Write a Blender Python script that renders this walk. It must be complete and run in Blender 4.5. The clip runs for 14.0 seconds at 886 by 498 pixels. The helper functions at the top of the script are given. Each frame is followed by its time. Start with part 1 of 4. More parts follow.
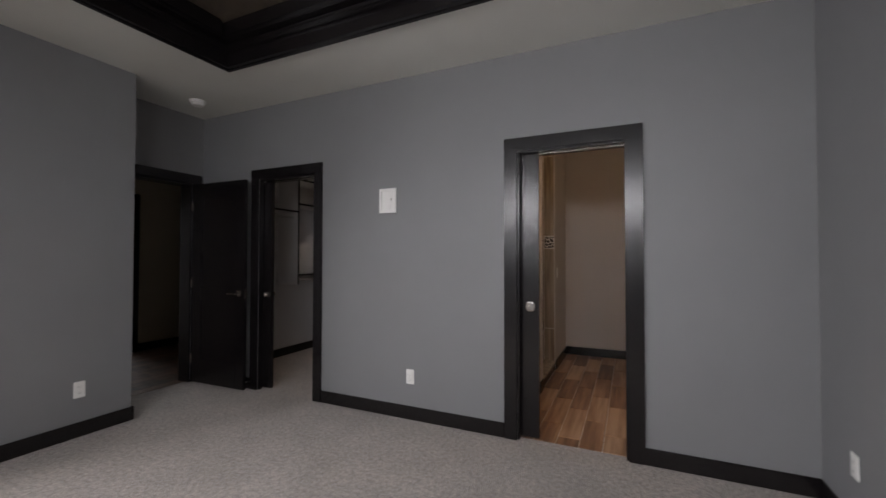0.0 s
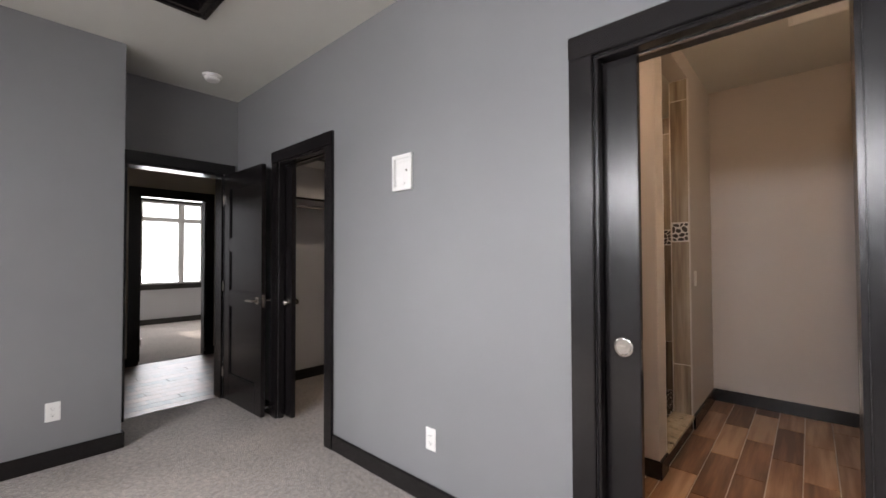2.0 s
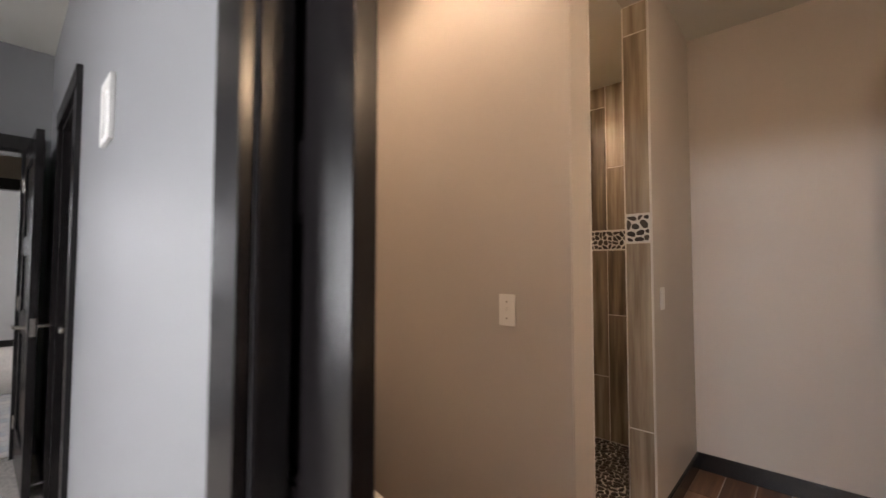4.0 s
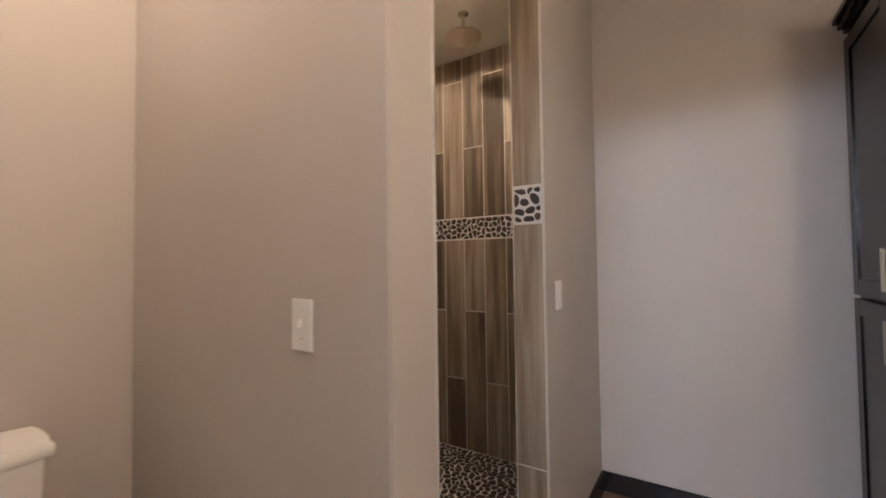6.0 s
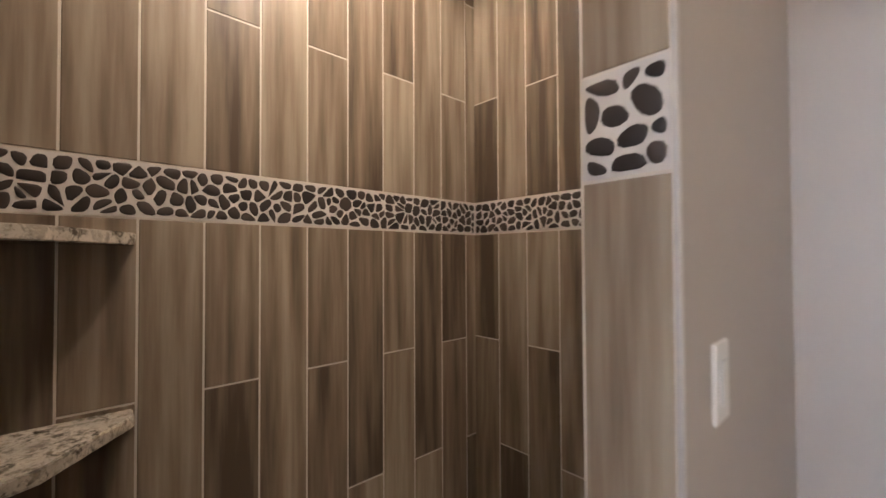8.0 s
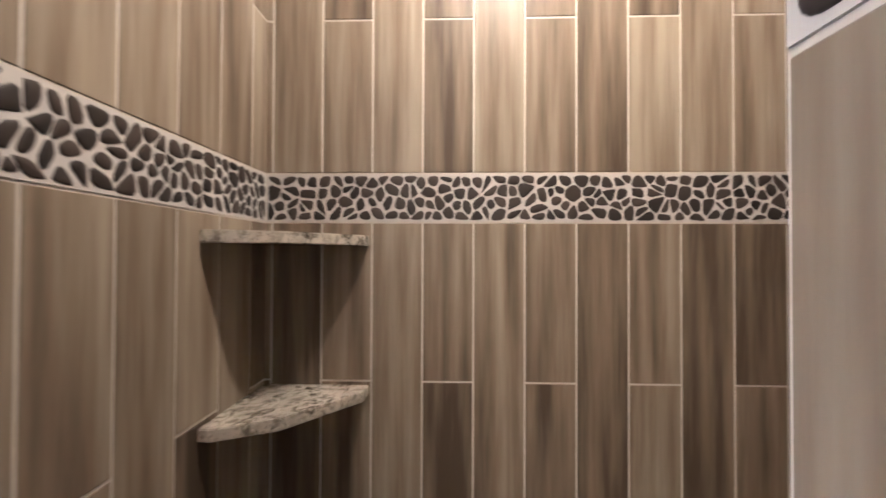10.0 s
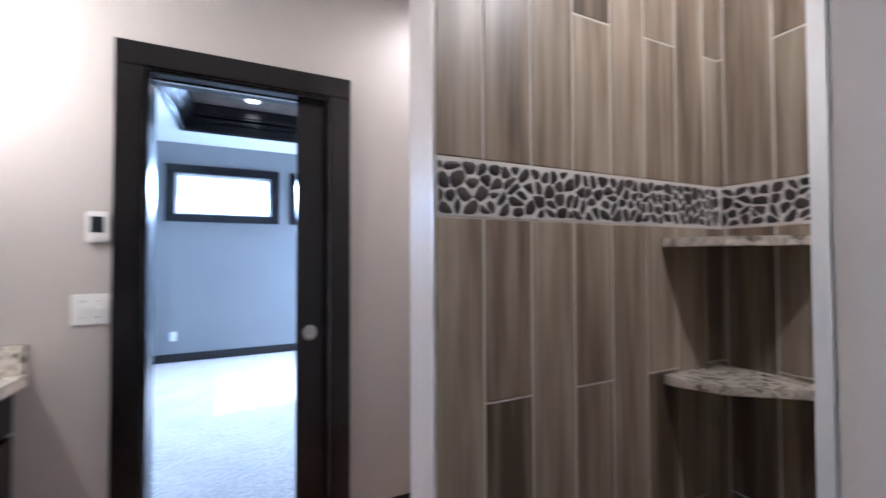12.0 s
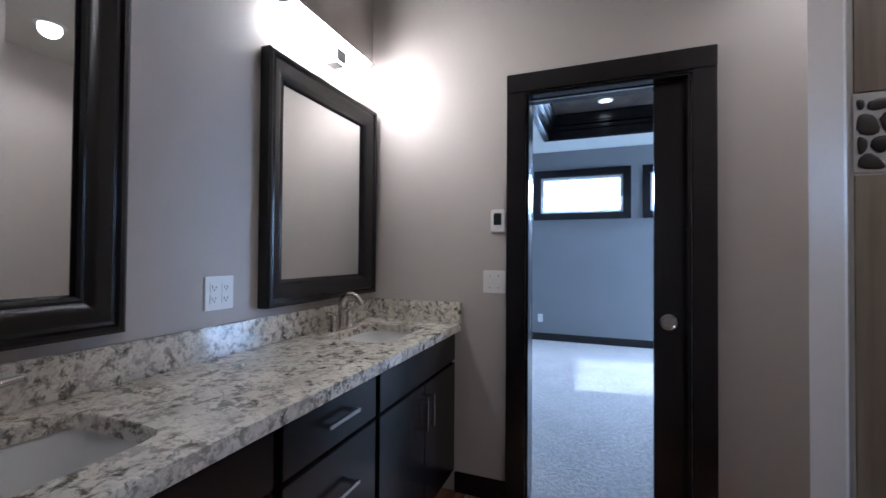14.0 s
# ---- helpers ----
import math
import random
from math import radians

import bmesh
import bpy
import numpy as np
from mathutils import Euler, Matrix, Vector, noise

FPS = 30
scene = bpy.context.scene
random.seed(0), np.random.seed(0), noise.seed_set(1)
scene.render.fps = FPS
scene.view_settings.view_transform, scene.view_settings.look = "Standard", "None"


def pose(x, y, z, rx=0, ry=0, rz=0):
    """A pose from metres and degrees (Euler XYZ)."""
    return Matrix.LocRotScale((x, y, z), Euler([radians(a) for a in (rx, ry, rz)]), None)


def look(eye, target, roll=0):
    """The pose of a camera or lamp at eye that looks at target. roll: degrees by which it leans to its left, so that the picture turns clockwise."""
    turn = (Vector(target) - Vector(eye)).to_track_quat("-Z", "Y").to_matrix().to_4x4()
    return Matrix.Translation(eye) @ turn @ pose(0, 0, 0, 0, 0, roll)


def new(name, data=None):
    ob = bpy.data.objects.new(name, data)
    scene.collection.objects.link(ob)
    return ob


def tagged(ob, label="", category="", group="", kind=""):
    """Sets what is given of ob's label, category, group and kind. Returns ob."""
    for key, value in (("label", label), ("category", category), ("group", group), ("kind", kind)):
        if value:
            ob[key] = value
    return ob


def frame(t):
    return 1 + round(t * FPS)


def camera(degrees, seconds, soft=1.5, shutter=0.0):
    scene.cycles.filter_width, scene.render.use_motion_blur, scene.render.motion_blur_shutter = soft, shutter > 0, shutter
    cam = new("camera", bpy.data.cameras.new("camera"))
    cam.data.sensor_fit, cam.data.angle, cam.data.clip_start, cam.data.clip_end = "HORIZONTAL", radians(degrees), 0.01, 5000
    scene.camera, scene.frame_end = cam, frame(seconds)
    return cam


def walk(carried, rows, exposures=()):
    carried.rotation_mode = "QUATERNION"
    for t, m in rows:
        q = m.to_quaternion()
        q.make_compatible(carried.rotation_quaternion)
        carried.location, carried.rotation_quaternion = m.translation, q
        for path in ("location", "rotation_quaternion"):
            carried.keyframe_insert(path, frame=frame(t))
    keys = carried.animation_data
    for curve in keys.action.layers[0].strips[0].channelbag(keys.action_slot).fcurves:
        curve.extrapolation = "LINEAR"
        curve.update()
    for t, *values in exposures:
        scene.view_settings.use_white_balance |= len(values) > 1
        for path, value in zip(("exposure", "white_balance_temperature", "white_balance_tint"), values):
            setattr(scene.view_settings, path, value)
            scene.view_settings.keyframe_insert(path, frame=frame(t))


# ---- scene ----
cam = camera(95, 14.0, shutter=0.4)
PATH = [
    (0, (0.152, -2.842, 1.285), (-0.684, -1.025, 1.325), 0.09),
    (0.5, (0.126, -2.666, 1.270), (-0.902, -0.951, 1.296), 0.08),
    (1, (0.073, -2.337, 1.273), (-1.076, -0.701, 1.306), -0.09),
    (1.5, (0.055, -1.943, 1.277), (-1.199, -0.385, 1.314), -0.15),
    (2, (0.029, -1.528, 1.271), (-1.313, -0.045, 1.314), -0.18),
    (2.5, (0.031, -1.150, 1.275), (-1.344, 0.301, 1.322), -0.12),
    (3, (0.004, -0.809, 1.271), (-1.394, 0.621, 1.320), -0.15),
    (3.5, (-0.024, -0.499, 1.274), (-1.402, 0.949, 1.337), -0.20),
    (3.7, (-0.034, -0.373, 1.273), (-1.401, 1.084, 1.348), -0.04),
    (5.8, (-0.122, 0.350, 1.249), (-1.246, 2.003, 1.310), -0.71),
    (6, (-0.129, 0.449, 1.247), (-1.212, 2.129, 1.306), -0.74),
    (6.5, (-0.127, 0.723, 1.278), (-1.190, 2.417, 1.316), -0.96),
    (7, (-0.218, 0.978, 1.293), (-1.335, 2.637, 1.330), -0.76),
    (7.2, (-0.269, 1.062, 1.290), (-1.446, 2.678, 1.327), -0.68),
    (9.3, (-0.637, 1.739, 1.281), (-2.559, 2.292, 1.310), 0.31),
    (9.5, (-0.633, 1.750, 1.285), (-2.596, 2.133, 1.311), 0.31),
    (10, (-0.560, 1.768, 1.292), (-2.559, 1.705, 1.317), 0.21),
    (10.5, (-0.457, 1.810, 1.291), (-2.387, 1.285, 1.322), 0.05),
    (11, (-0.371, 1.894, 1.288), (-2.098, 0.887, 1.336), -0.18),
    (11.5, (-0.327, 1.984, 1.289), (-1.720, 0.549, 1.331), -0.30),
    (12, (-0.232, 2.080, 1.284), (-1.097, 0.277, 1.327), -0.22),
    (12.5, (-0.145, 2.149, 1.272), (-0.469, 0.176, 1.308), -0.07),
    (13, (-0.155, 2.175, 1.265), (0.048, 0.186, 1.294), 0.13),
    (13.5, (-0.167, 2.188, 1.254), (0.354, 0.258, 1.283), 0.29),
    (14, (-0.200, 2.163, 1.230), (0.517, 0.296, 1.260), 0.42),
]
EXPOSURES = [(0, -0.82, 7000, 18), (0.6, -0.22, 7000, 18), (1.0, 0.18, 7000, 18), (1.5, 0.32, 7000, 18), (2.5, 0.42, 7000, 18), (3.5, 0.68, 7000, 17), (6, 1.08, 6000, 13), (7.2, 1.10, 5800, 12),
             (9.5, 1.92, 5300, 11), (10, 2.0, 5200, 11), (11, 1.95, 4700, 10), (12, 1.55, 4450, 9), (13, 0.92, 4400, 9), (14, 0.38, 4400, 8)]
walk(cam, [(t, look(eye, target, roll)) for t, eye, target, roll in PATH], EXPOSURES)

# ---- world, sun, large lights ----
SUN_ELEV, SUN_AZ = 30, -83    # degrees; azimuth as the turn from -y towards +x
world = bpy.data.worlds.new("sky")
scene.world = world
world.use_nodes = True
wn = world.node_tree.nodes
sky = wn.new("ShaderNodeTexSky")
sky.sky_type, sky.sun_disc = "NISHITA", False
sky.sun_elevation, sky.sun_rotation = radians(SUN_ELEV), radians(180 - SUN_AZ)
world.node_tree.links.new(sky.outputs[0], wn["Background"].inputs[0])
wn["Background"].inputs[1].default_value = 0.07


def lamp(kind, name, m, energy, color=(1, 1, 1), size=0.1, size_y=None, spread=None, soft=0.0):
    d = bpy.data.lights.new(name, kind)
    d.energy, d.color = energy, color
    if kind == "AREA":
        d.size = size
        if size_y:
            d.shape, d.size_y = "RECTANGLE", size_y
        if spread:
            d.spread = radians(spread)
    elif kind == "SPOT":
        d.spot_size, d.spot_blend, d.shadow_soft_size = radians(spread or 120), soft or 0.65, size
    elif kind == "SUN":
        d.angle = radians(0.5)
    else:
        d.shadow_soft_size = size
    ob = new(name, d)
    ob.matrix_world = m
    return ob


se, sa = radians(SUN_ELEV), radians(SUN_AZ)
sun_from = Vector((math.sin(sa) * math.cos(se), -math.cos(sa) * math.cos(se), math.sin(se)))
lamp("SUN", "sun", look(sun_from * 30, (0, 0, 0)), 5.0, (1.0, 0.95, 0.88))
DAY = (0.86, 0.93, 1.0)
WARM = (1.0, 0.74, 0.50)
# sky light through the openings of the bedroom's windows and the far rooms
for xc in (0.045, -1.505):
    lamp("AREA", "window_light", look((xc, -3.96, 2.11), (xc, -1.6, 0)), 56, DAY, 1.1, 0.5, spread=150)
lamp("AREA", "window_light", look((-3.46, -2.8, 1.25), (0, -3.2, 0.5)), 66, DAY, 1.2, 1.6, spread=150)
lamp("AREA", "window_light", look((-9.3, 0.85, 1.6), (-6, 0.6, 0.8)), 48, DAY, 1.2, 1.7)
lamp("AREA", "window_light", look((-9.3, -1.2, 1.6), (-6, -1.2, 0.8)), 34, DAY, 0.8, 1.7)

# the bathroom's lamps: cans over toilet and shower, a can in the bedroom's tray
lamp("SPOT", "can_light_toilet", look((-1.2, 0.6, 2.72), (-1.2, 0.6, 0)), 23, WARM, 0.06, spread=155)
lamp("SPOT", "can_light_shower", look((-1.25, 1.95, 2.58), (-1.25, 1.95, 0)), 20, WARM, 0.03, spread=174, soft=0.2)
lamp("SPOT", "can_light_tray", look((-0.27, -2.83, 2.99), (-0.27, -2.83, 0)), 8, WARM, 0.05, spread=120)
# the closet's can is unseen, added because the closet is too dark without it
lamp("SPOT", "assumed_closet_light", look((-2.9, 1.2, 2.72), (-2.9, 1.2, 0)), 22, (1.0, 0.86, 0.70), 0.06, spread=150)

# ---- materials ----


def mat(name, rough=0.6, metal=0.0):
    m = bpy.data.materials.new(name)
    m.use_nodes = True
    b = m.node_tree.nodes["Principled BSDF"]
    b.inputs["Roughness"].default_value, b.inputs["Metallic"].default_value = rough, metal
    return m, m.node_tree, b


def node(nt, kind, **inputs):
    n = nt.nodes.new(kind)
    for k, v in inputs.items():
        n.inputs[k.replace("_", " ")].default_value = v
    return n


def coords(nt, scale=(1, 1, 1), shift=None):
    tc = nt.nodes.new("ShaderNodeTexCoord")
    mp = nt.nodes.new("ShaderNodeMapping")
    mp.inputs["Scale"].default_value = scale
    nt.links.new(tc.outputs["Object"], mp.inputs[0])
    if shift:
        oi = nt.nodes.new("ShaderNodeObjectInfo")
        mul = nt.nodes.new("ShaderNodeVectorMath")
        mul.operation = "SCALE"
        mul.inputs[0].default_value = (17.3, 9.1, 31.7)
        nt.links.new(oi.outputs["Random"], mul.inputs["Scale"])
        nt.links.new(mul.outputs[0], mp.inputs["Location"])
    return mp


def ramp(nt, fac, stops):
    r = nt.nodes.new("ShaderNodeValToRGB")
    els = r.color_ramp.elements
    while len(els) < len(stops):
        els.new(0.5)
    for e, (p, c) in zip(els, stops):
        e.position, e.color = p, (*c, 1)
    nt.links.new(fac, r.inputs[0])
    return r


def mix(nt, fac, a, b, mode="MIX"):
    n = nt.nodes.new("ShaderNodeMix")
    n.data_type, n.blend_type = "RGBA", mode
    for sock, v in ((n.inputs[0], fac), (n.inputs[6], a), (n.inputs[7], b)):
        if isinstance(v, bpy.types.NodeSocket):
            nt.links.new(v, sock)
        elif isinstance(v, (int, float)):
            sock.default_value = v
        else:
            sock.default_value = (*v, 1)
    return n.outputs[2]


def bump(nt, b, height, strength, dist=0.002):
    n = nt.nodes.new("ShaderNodeBump")
    n.inputs["Strength"].default_value, n.inputs["Distance"].default_value = strength, dist
    nt.links.new(height, n.inputs["Height"])
    nt.links.new(n.outputs[0], b.inputs["Normal"])


def noise_tex(nt, vec, scale, detail=4.0, rough=0.55):
    n = node(nt, "ShaderNodeTexNoise", Scale=scale, Detail=detail, Roughness=rough)
    nt.links.new(vec, n.inputs["Vector"])
    return n.outputs["Fac"]


def paint(name, color, rough=0.55, relief=0.2):
    m, nt, b = mat(name, rough)
    c = coords(nt)
    big = noise_tex(nt, c.outputs[0], 1.3, 3)
    dark = tuple(v * 0.93 for v in color)
    nt.links.new(ramp(nt, big, [(0.3, dark), (0.7, color)]).outputs[0], b.inputs["Base Color"])
    bump(nt, b, noise_tex(nt, c.outputs[0], 260, 2), relief, 0.001)
    return m


def stained(name, dark, light, rough=0.3, axis=2):
    m, nt, b = mat(name, rough)
    s = [60, 60, 60]
    s[axis] = 3
    c = coords(nt, s, shift=True)
    g = noise_tex(nt, c.outputs[0], 1.0, 6, 0.6)
    nt.links.new(ramp(nt, g, [(0.35, dark), (0.7, light)]).outputs[0], b.inputs["Base Color"])
    rr = nt.nodes.new("ShaderNodeMapRange")
    rr.inputs[3].default_value, rr.inputs[4].default_value = rough - 0.01, rough + 0.02
    nt.links.new(g, rr.inputs[0])
    nt.links.new(rr.outputs[0], b.inputs["Roughness"])
    return m


def plank(name, stops, axis, rough=0.4, swing=0.5):
    """Wood-look porcelain: long streaks along axis, each piece with its own tone."""
    m, nt, b = mat(name, rough)
    s = [14, 14, 14]
    s[axis] = 0.9
    c = coords(nt, s, shift=True)
    g1 = noise_tex(nt, c.outputs[0], 1.5, 3, 0.5)
    g2 = noise_tex(nt, c.outputs[0], 4.5, 6, 0.65)
    oi = nt.nodes.new("ShaderNodeObjectInfo")
    a = nt.nodes.new("ShaderNodeMath")
    a.operation = "MULTIPLY_ADD"
    a.inputs[1].default_value, a.inputs[2].default_value = 0.25, -0.12
    nt.links.new(g2, a.inputs[0])
    a2 = nt.nodes.new("ShaderNodeMath")
    a2.operation = "MULTIPLY_ADD"
    a2.inputs[1].default_value, a2.inputs[2].default_value = swing, -swing / 2
    nt.links.new(oi.outputs["Random"], a2.inputs[0])
    s1 = nt.nodes.new("ShaderNodeMath")
    nt.links.new(a.outputs[0], s1.inputs[0])
    nt.links.new(a2.outputs[0], s1.inputs[1])
    s2 = nt.nodes.new("ShaderNodeMath")
    nt.links.new(s1.outputs[0], s2.inputs[0])
    nt.links.new(g1, s2.inputs[1])
    nt.links.new(ramp(nt, s2.outputs[0], stops).outputs[0], b.inputs["Base Color"])
    bump(nt, b, g2, 0.15, 0.0006)
    return m


def carpet(name, lo, hi):
    m, nt, b = mat(name, 0.95)
    c = coords(nt)
    fine = noise_tex(nt, c.outputs[0], 135, 3, 0.75)
    mid = noise_tex(nt, c.outputs[0], 38, 3, 0.6)
    big = noise_tex(nt, c.outputs[0], 3.0, 3, 0.55)
    a = ramp(nt, fine, [(0.32, lo), (0.66, hi)]).outputs[0]
    tone = ramp(nt, mid, [(0.32, (0.6, 0.6, 0.6)), (0.68, (1.15, 1.15, 1.15))]).outputs[0]
    tone2 = ramp(nt, big, [(0.3, (0.84, 0.84, 0.84)), (0.7, (1.05, 1.05, 1.05))]).outputs[0]
    nt.links.new(mix(nt, 1.0, mix(nt, 1.0, a, tone, "MULTIPLY"), tone2, "MULTIPLY"), b.inputs["Base Color"])
    b.inputs["Sheen Weight"].default_value = 0.3
    h = nt.nodes.new("ShaderNodeMath")
    nt.links.new(fine, h.inputs[0])
    nt.links.new(mid, h.inputs[1])
    bump(nt, b, h.outputs[0], 0.9, 0.012)
    return m


def granite(name, base, scale=1.0, dark_at=0.6):
    m, nt, b = mat(name, 0.16)
    c = coords(nt, (scale, scale, scale))
    warp = noise_tex(nt, c.outputs[0], 9, 5, 0.65)
    fl = node(nt, "ShaderNodeTexNoise", Scale=36.0, Detail=8.0, Roughness=0.7, Distortion=0.35)
    nt.links.new(c.outputs[0], fl.inputs["Vector"])
    fine = noise_tex(nt, c.outputs[0], 150, 4, 0.7)
    a = ramp(nt, warp, [(0.3, tuple(v * 0.72 for v in base)), (0.55, base), (0.75, tuple(min(0.9, v * 1.15) for v in base))]).outputs[0]
    blot = ramp(nt, fl.outputs["Fac"], [(dark_at - 0.06, (0, 0, 0)), (dark_at + 0.05, (0.9, 0.9, 0.9))]).outputs[0]
    clump = ramp(nt, noise_tex(nt, c.outputs[0], 11, 3, 0.5), [(0.38, (0.45, 0.45, 0.45)), (0.55, (1, 1, 1))]).outputs[0]
    blot = mix(nt, 1.0, blot, clump, "MULTIPLY")
    a = mix(nt, blot, a, (0.055, 0.043, 0.030))
    mid = noise_tex(nt, c.outputs[0], 75, 5, 0.7)
    a = mix(nt, ramp(nt, mid, [(0.52, (0, 0, 0)), (0.64, (0.75, 0.75, 0.75))]).outputs[0], a, (0.40, 0.355, 0.27))
    a = mix(nt, ramp(nt, fine, [(0.62, (0, 0, 0)), (0.72, (0.6, 0.6, 0.6))]).outputs[0], a, (0.06, 0.05, 0.045))
    nt.links.new(a, b.inputs["Base Color"])
    b.inputs["Coat Weight"].default_value = 0.4
    return m


def plain(name, color, rough=0.4, metal=0.0, vary=0.08):
    m, nt, b = mat(name, rough, metal)
    c = coords(nt)
    n = noise_tex(nt, c.outputs[0], 14, 4)
    nt.links.new(ramp(nt, n, [(0.3, tuple(v * (1 - vary) for v in color)), (0.7, color)]).outputs[0], b.inputs["Base Color"])
    return m


def glow(name, color, strength):
    m, nt, b = mat(name, 0.4)
    b.inputs["Base Color"].default_value = (0.9, 0.9, 0.9, 1)
    b.inputs["Emission Color"].default_value = (*color, 1)
    b.inputs["Emission Strength"].default_value = strength
    return m


GREY = paint("grey_wall_paint", (0.205, 0.205, 0.212), 0.5)
BEIGE = paint("greige_wall_paint", (0.48, 0.44, 0.41), 0.5)
HALLP = paint("hall_paint", (0.46, 0.41, 0.33), 0.6)
LIGHTP = paint("light_grey_paint", (0.52, 0.52, 0.53), 0.6)
CEIL = paint("ceiling_paint", (0.62, 0.62, 0.58), 0.8, 0.3)
TRIM = stained("espresso_trim", (0.0082, 0.0068, 0.0074), (0.0098, 0.0081, 0.0086), 0.24)
TRIMH = stained("espresso_trim_level", (0.0082, 0.0068, 0.0074), (0.0098, 0.0081, 0.0086), 0.24, 0)
TRIMY = stained("espresso_trim_cross", (0.0082, 0.0068, 0.0074), (0.0098, 0.0081, 0.0086), 0.24, 1)
CARPET = carpet("greige_carpet", (0.21, 0.177, 0.152), (0.64, 0.56, 0.495))
HALLWOOD = plank("hall_boards", [(0.25, (0.05, 0.028, 0.018)), (0.75, (0.16, 0.09, 0.055))], 0, 0.42)
FLOORTILE = plank("wood_look_floor_tile", [(0.22, (0.11, 0.05, 0.026)), (0.5, (0.27, 0.145, 0.08)), (0.8, (0.46, 0.30, 0.19))], 1, 0.35, 0.55)
WALLTILE = plank("wood_look_wall_tile", [(0.25, (0.088, 0.065, 0.045)), (0.5, (0.232, 0.182, 0.132)), (0.78, (0.40, 0.345, 0.268))], 2, 0.42, 0.37)
GROUT = plain("pale_grout", (0.70, 0.66, 0.60), 0.8)
GROUTW = plain("white_grout", (0.66, 0.64, 0.62), 0.8)
PEBBLE, _nt, _b = mat("black_pebble", 0.5)
_oi = _nt.nodes.new("ShaderNodeObjectInfo")
_nt.links.new(ramp(_nt, _oi.outputs["Random"], [(0, (0.018, 0.014, 0.013)), (1, (0.06, 0.045, 0.038))]).outputs[0], _b.inputs["Base Color"])
PEBBLEF, _nt, _b = mat("black_floor_pebble", 0.35)
_gi = _nt.nodes.new("ShaderNodeNewGeometry")
_nt.links.new(ramp(_nt, _gi.outputs["Random Per Island"], [(0, (0.018, 0.014, 0.013)), (1, (0.07, 0.052, 0.042))]).outputs[0], _b.inputs["Base Color"])
GRANITE = granite("white_granite", (0.76, 0.71, 0.62), 1.0, 0.532)
WHITE = plain("white_plastic", (0.78, 0.77, 0.75), 0.35, vary=0.03)
SLOT = plain("socket_slots", (0.04, 0.04, 0.04), 0.5)
PORC = plain("white_porcelain", (0.80, 0.79, 0.77), 0.08, vary=0.02)
NICKEL = plain("brushed_nickel", (0.62, 0.58, 0.53), 0.25, 1.0)
CHROME = plain("chrome", (0.8, 0.8, 0.8), 0.08, 1.0, 0.02)
SCREEN = plain("dark_display", (0.02, 0.022, 0.025), 0.1)
MARBLE, _nt, _b = mat("dark_mottled_tray", 0.45)
_c = coords(_nt)
_n = node(_nt, "ShaderNodeTexNoise", Scale=2.6, Detail=8.0, Roughness=0.62, Distortion=1.4)
_nt.links.new(_c.outputs[0], _n.inputs["Vector"])
_nt.links.new(ramp(_nt, _n.outputs["Fac"], [(0.3, (0.028, 0.022, 0.018)), (0.55, (0.085, 0.066, 0.05)), (0.75, (0.17, 0.125, 0.085))]).outputs[0], _b.inputs["Base Color"])
# metal of the jamb's bead; also the pale colour of the partition's lit edge
BEAD_LIT_EDGE = plain("metal_bead_lit_edge", (0.62, 0.60, 0.58), 0.38, 0.3, 0.04)
MIRROR, _nt, _b = mat("mirror_glass", 0.01, 1.0)
_b.inputs["Base Color"].default_value = (0.86, 0.87, 0.87, 1)
GLASS, _nt, _b = mat("window_glass", 0.0)
_b.inputs["Transmission Weight"].default_value, _b.inputs["IOR"].default_value = 1.0, 1.02
LAMP_ON = glow("lit_glass_shade", (1.0, 0.75, 0.50), 46)
CAN_ON = glow("lit_can_lens", (1.0, 0.80, 0.58), 5)
SKYCARD = glow("bright_outdoors", (0.9, 0.96, 1.0), 3.5)

# ---- building helpers ----


def bm_box(bm, x0, x1, y0, y1, z0, z1, bevel=0.0):
    v = [bm.verts.new((x, y, z)) for x in (x0, x1) for y in (y0, y1) for z in (z0, z1)]
    fs = [bm.faces.new([v[i] for i in q]) for q in ((0, 1, 3, 2), (4, 6, 7, 5), (0, 4, 5, 1), (2, 3, 7, 6), (0, 2, 6, 4), (1, 5, 7, 3))]
    if bevel:
        es = list({e for f in fs for e in f.edges})
        bmesh.ops.bevel(bm, geom=es, offset=bevel, segments=2, affect="EDGES")


def box(*a, bevel=0.0):
    bm = bmesh.new()
    bm_box(bm, *a, bevel=bevel)
    return bm


def boxes(*rows, bevel=0.0):
    bm = bmesh.new()
    for r in rows:
        bm_box(bm, *r, bevel=bevel)
    return bm


def bm_lathe(bm, profile, center, axis="z", seg=24, caps=True):
    """profile: (radius, height) rows, turned about an axis through center."""
    cx, cy, cz = center
    rings = []
    for r, h in profile:
        ring = []
        for i in range(seg):
            a = 2 * math.pi * i / seg
            u, w = r * math.cos(a), r * math.sin(a)
            p = {"z": (cx + u, cy + w, cz + h), "y": (cx + u, cy + h, cz + w), "x": (cx + h, cy + u, cz + w)}[axis]
            ring.append(bm.verts.new(p))
        rings.append(ring)
    for a, b in zip(rings, rings[1:]):
        for i in range(seg):
            bm.faces.new((a[i], a[(i + 1) % seg], b[(i + 1) % seg], b[i]))
    if caps:
        bm.faces.new(rings[0])
        bm.faces.new(rings[-1])


def lathe(profile, center, axis="z", seg=24):
    bm = bmesh.new()
    bm_lathe(bm, profile, center, axis, seg)
    return bm


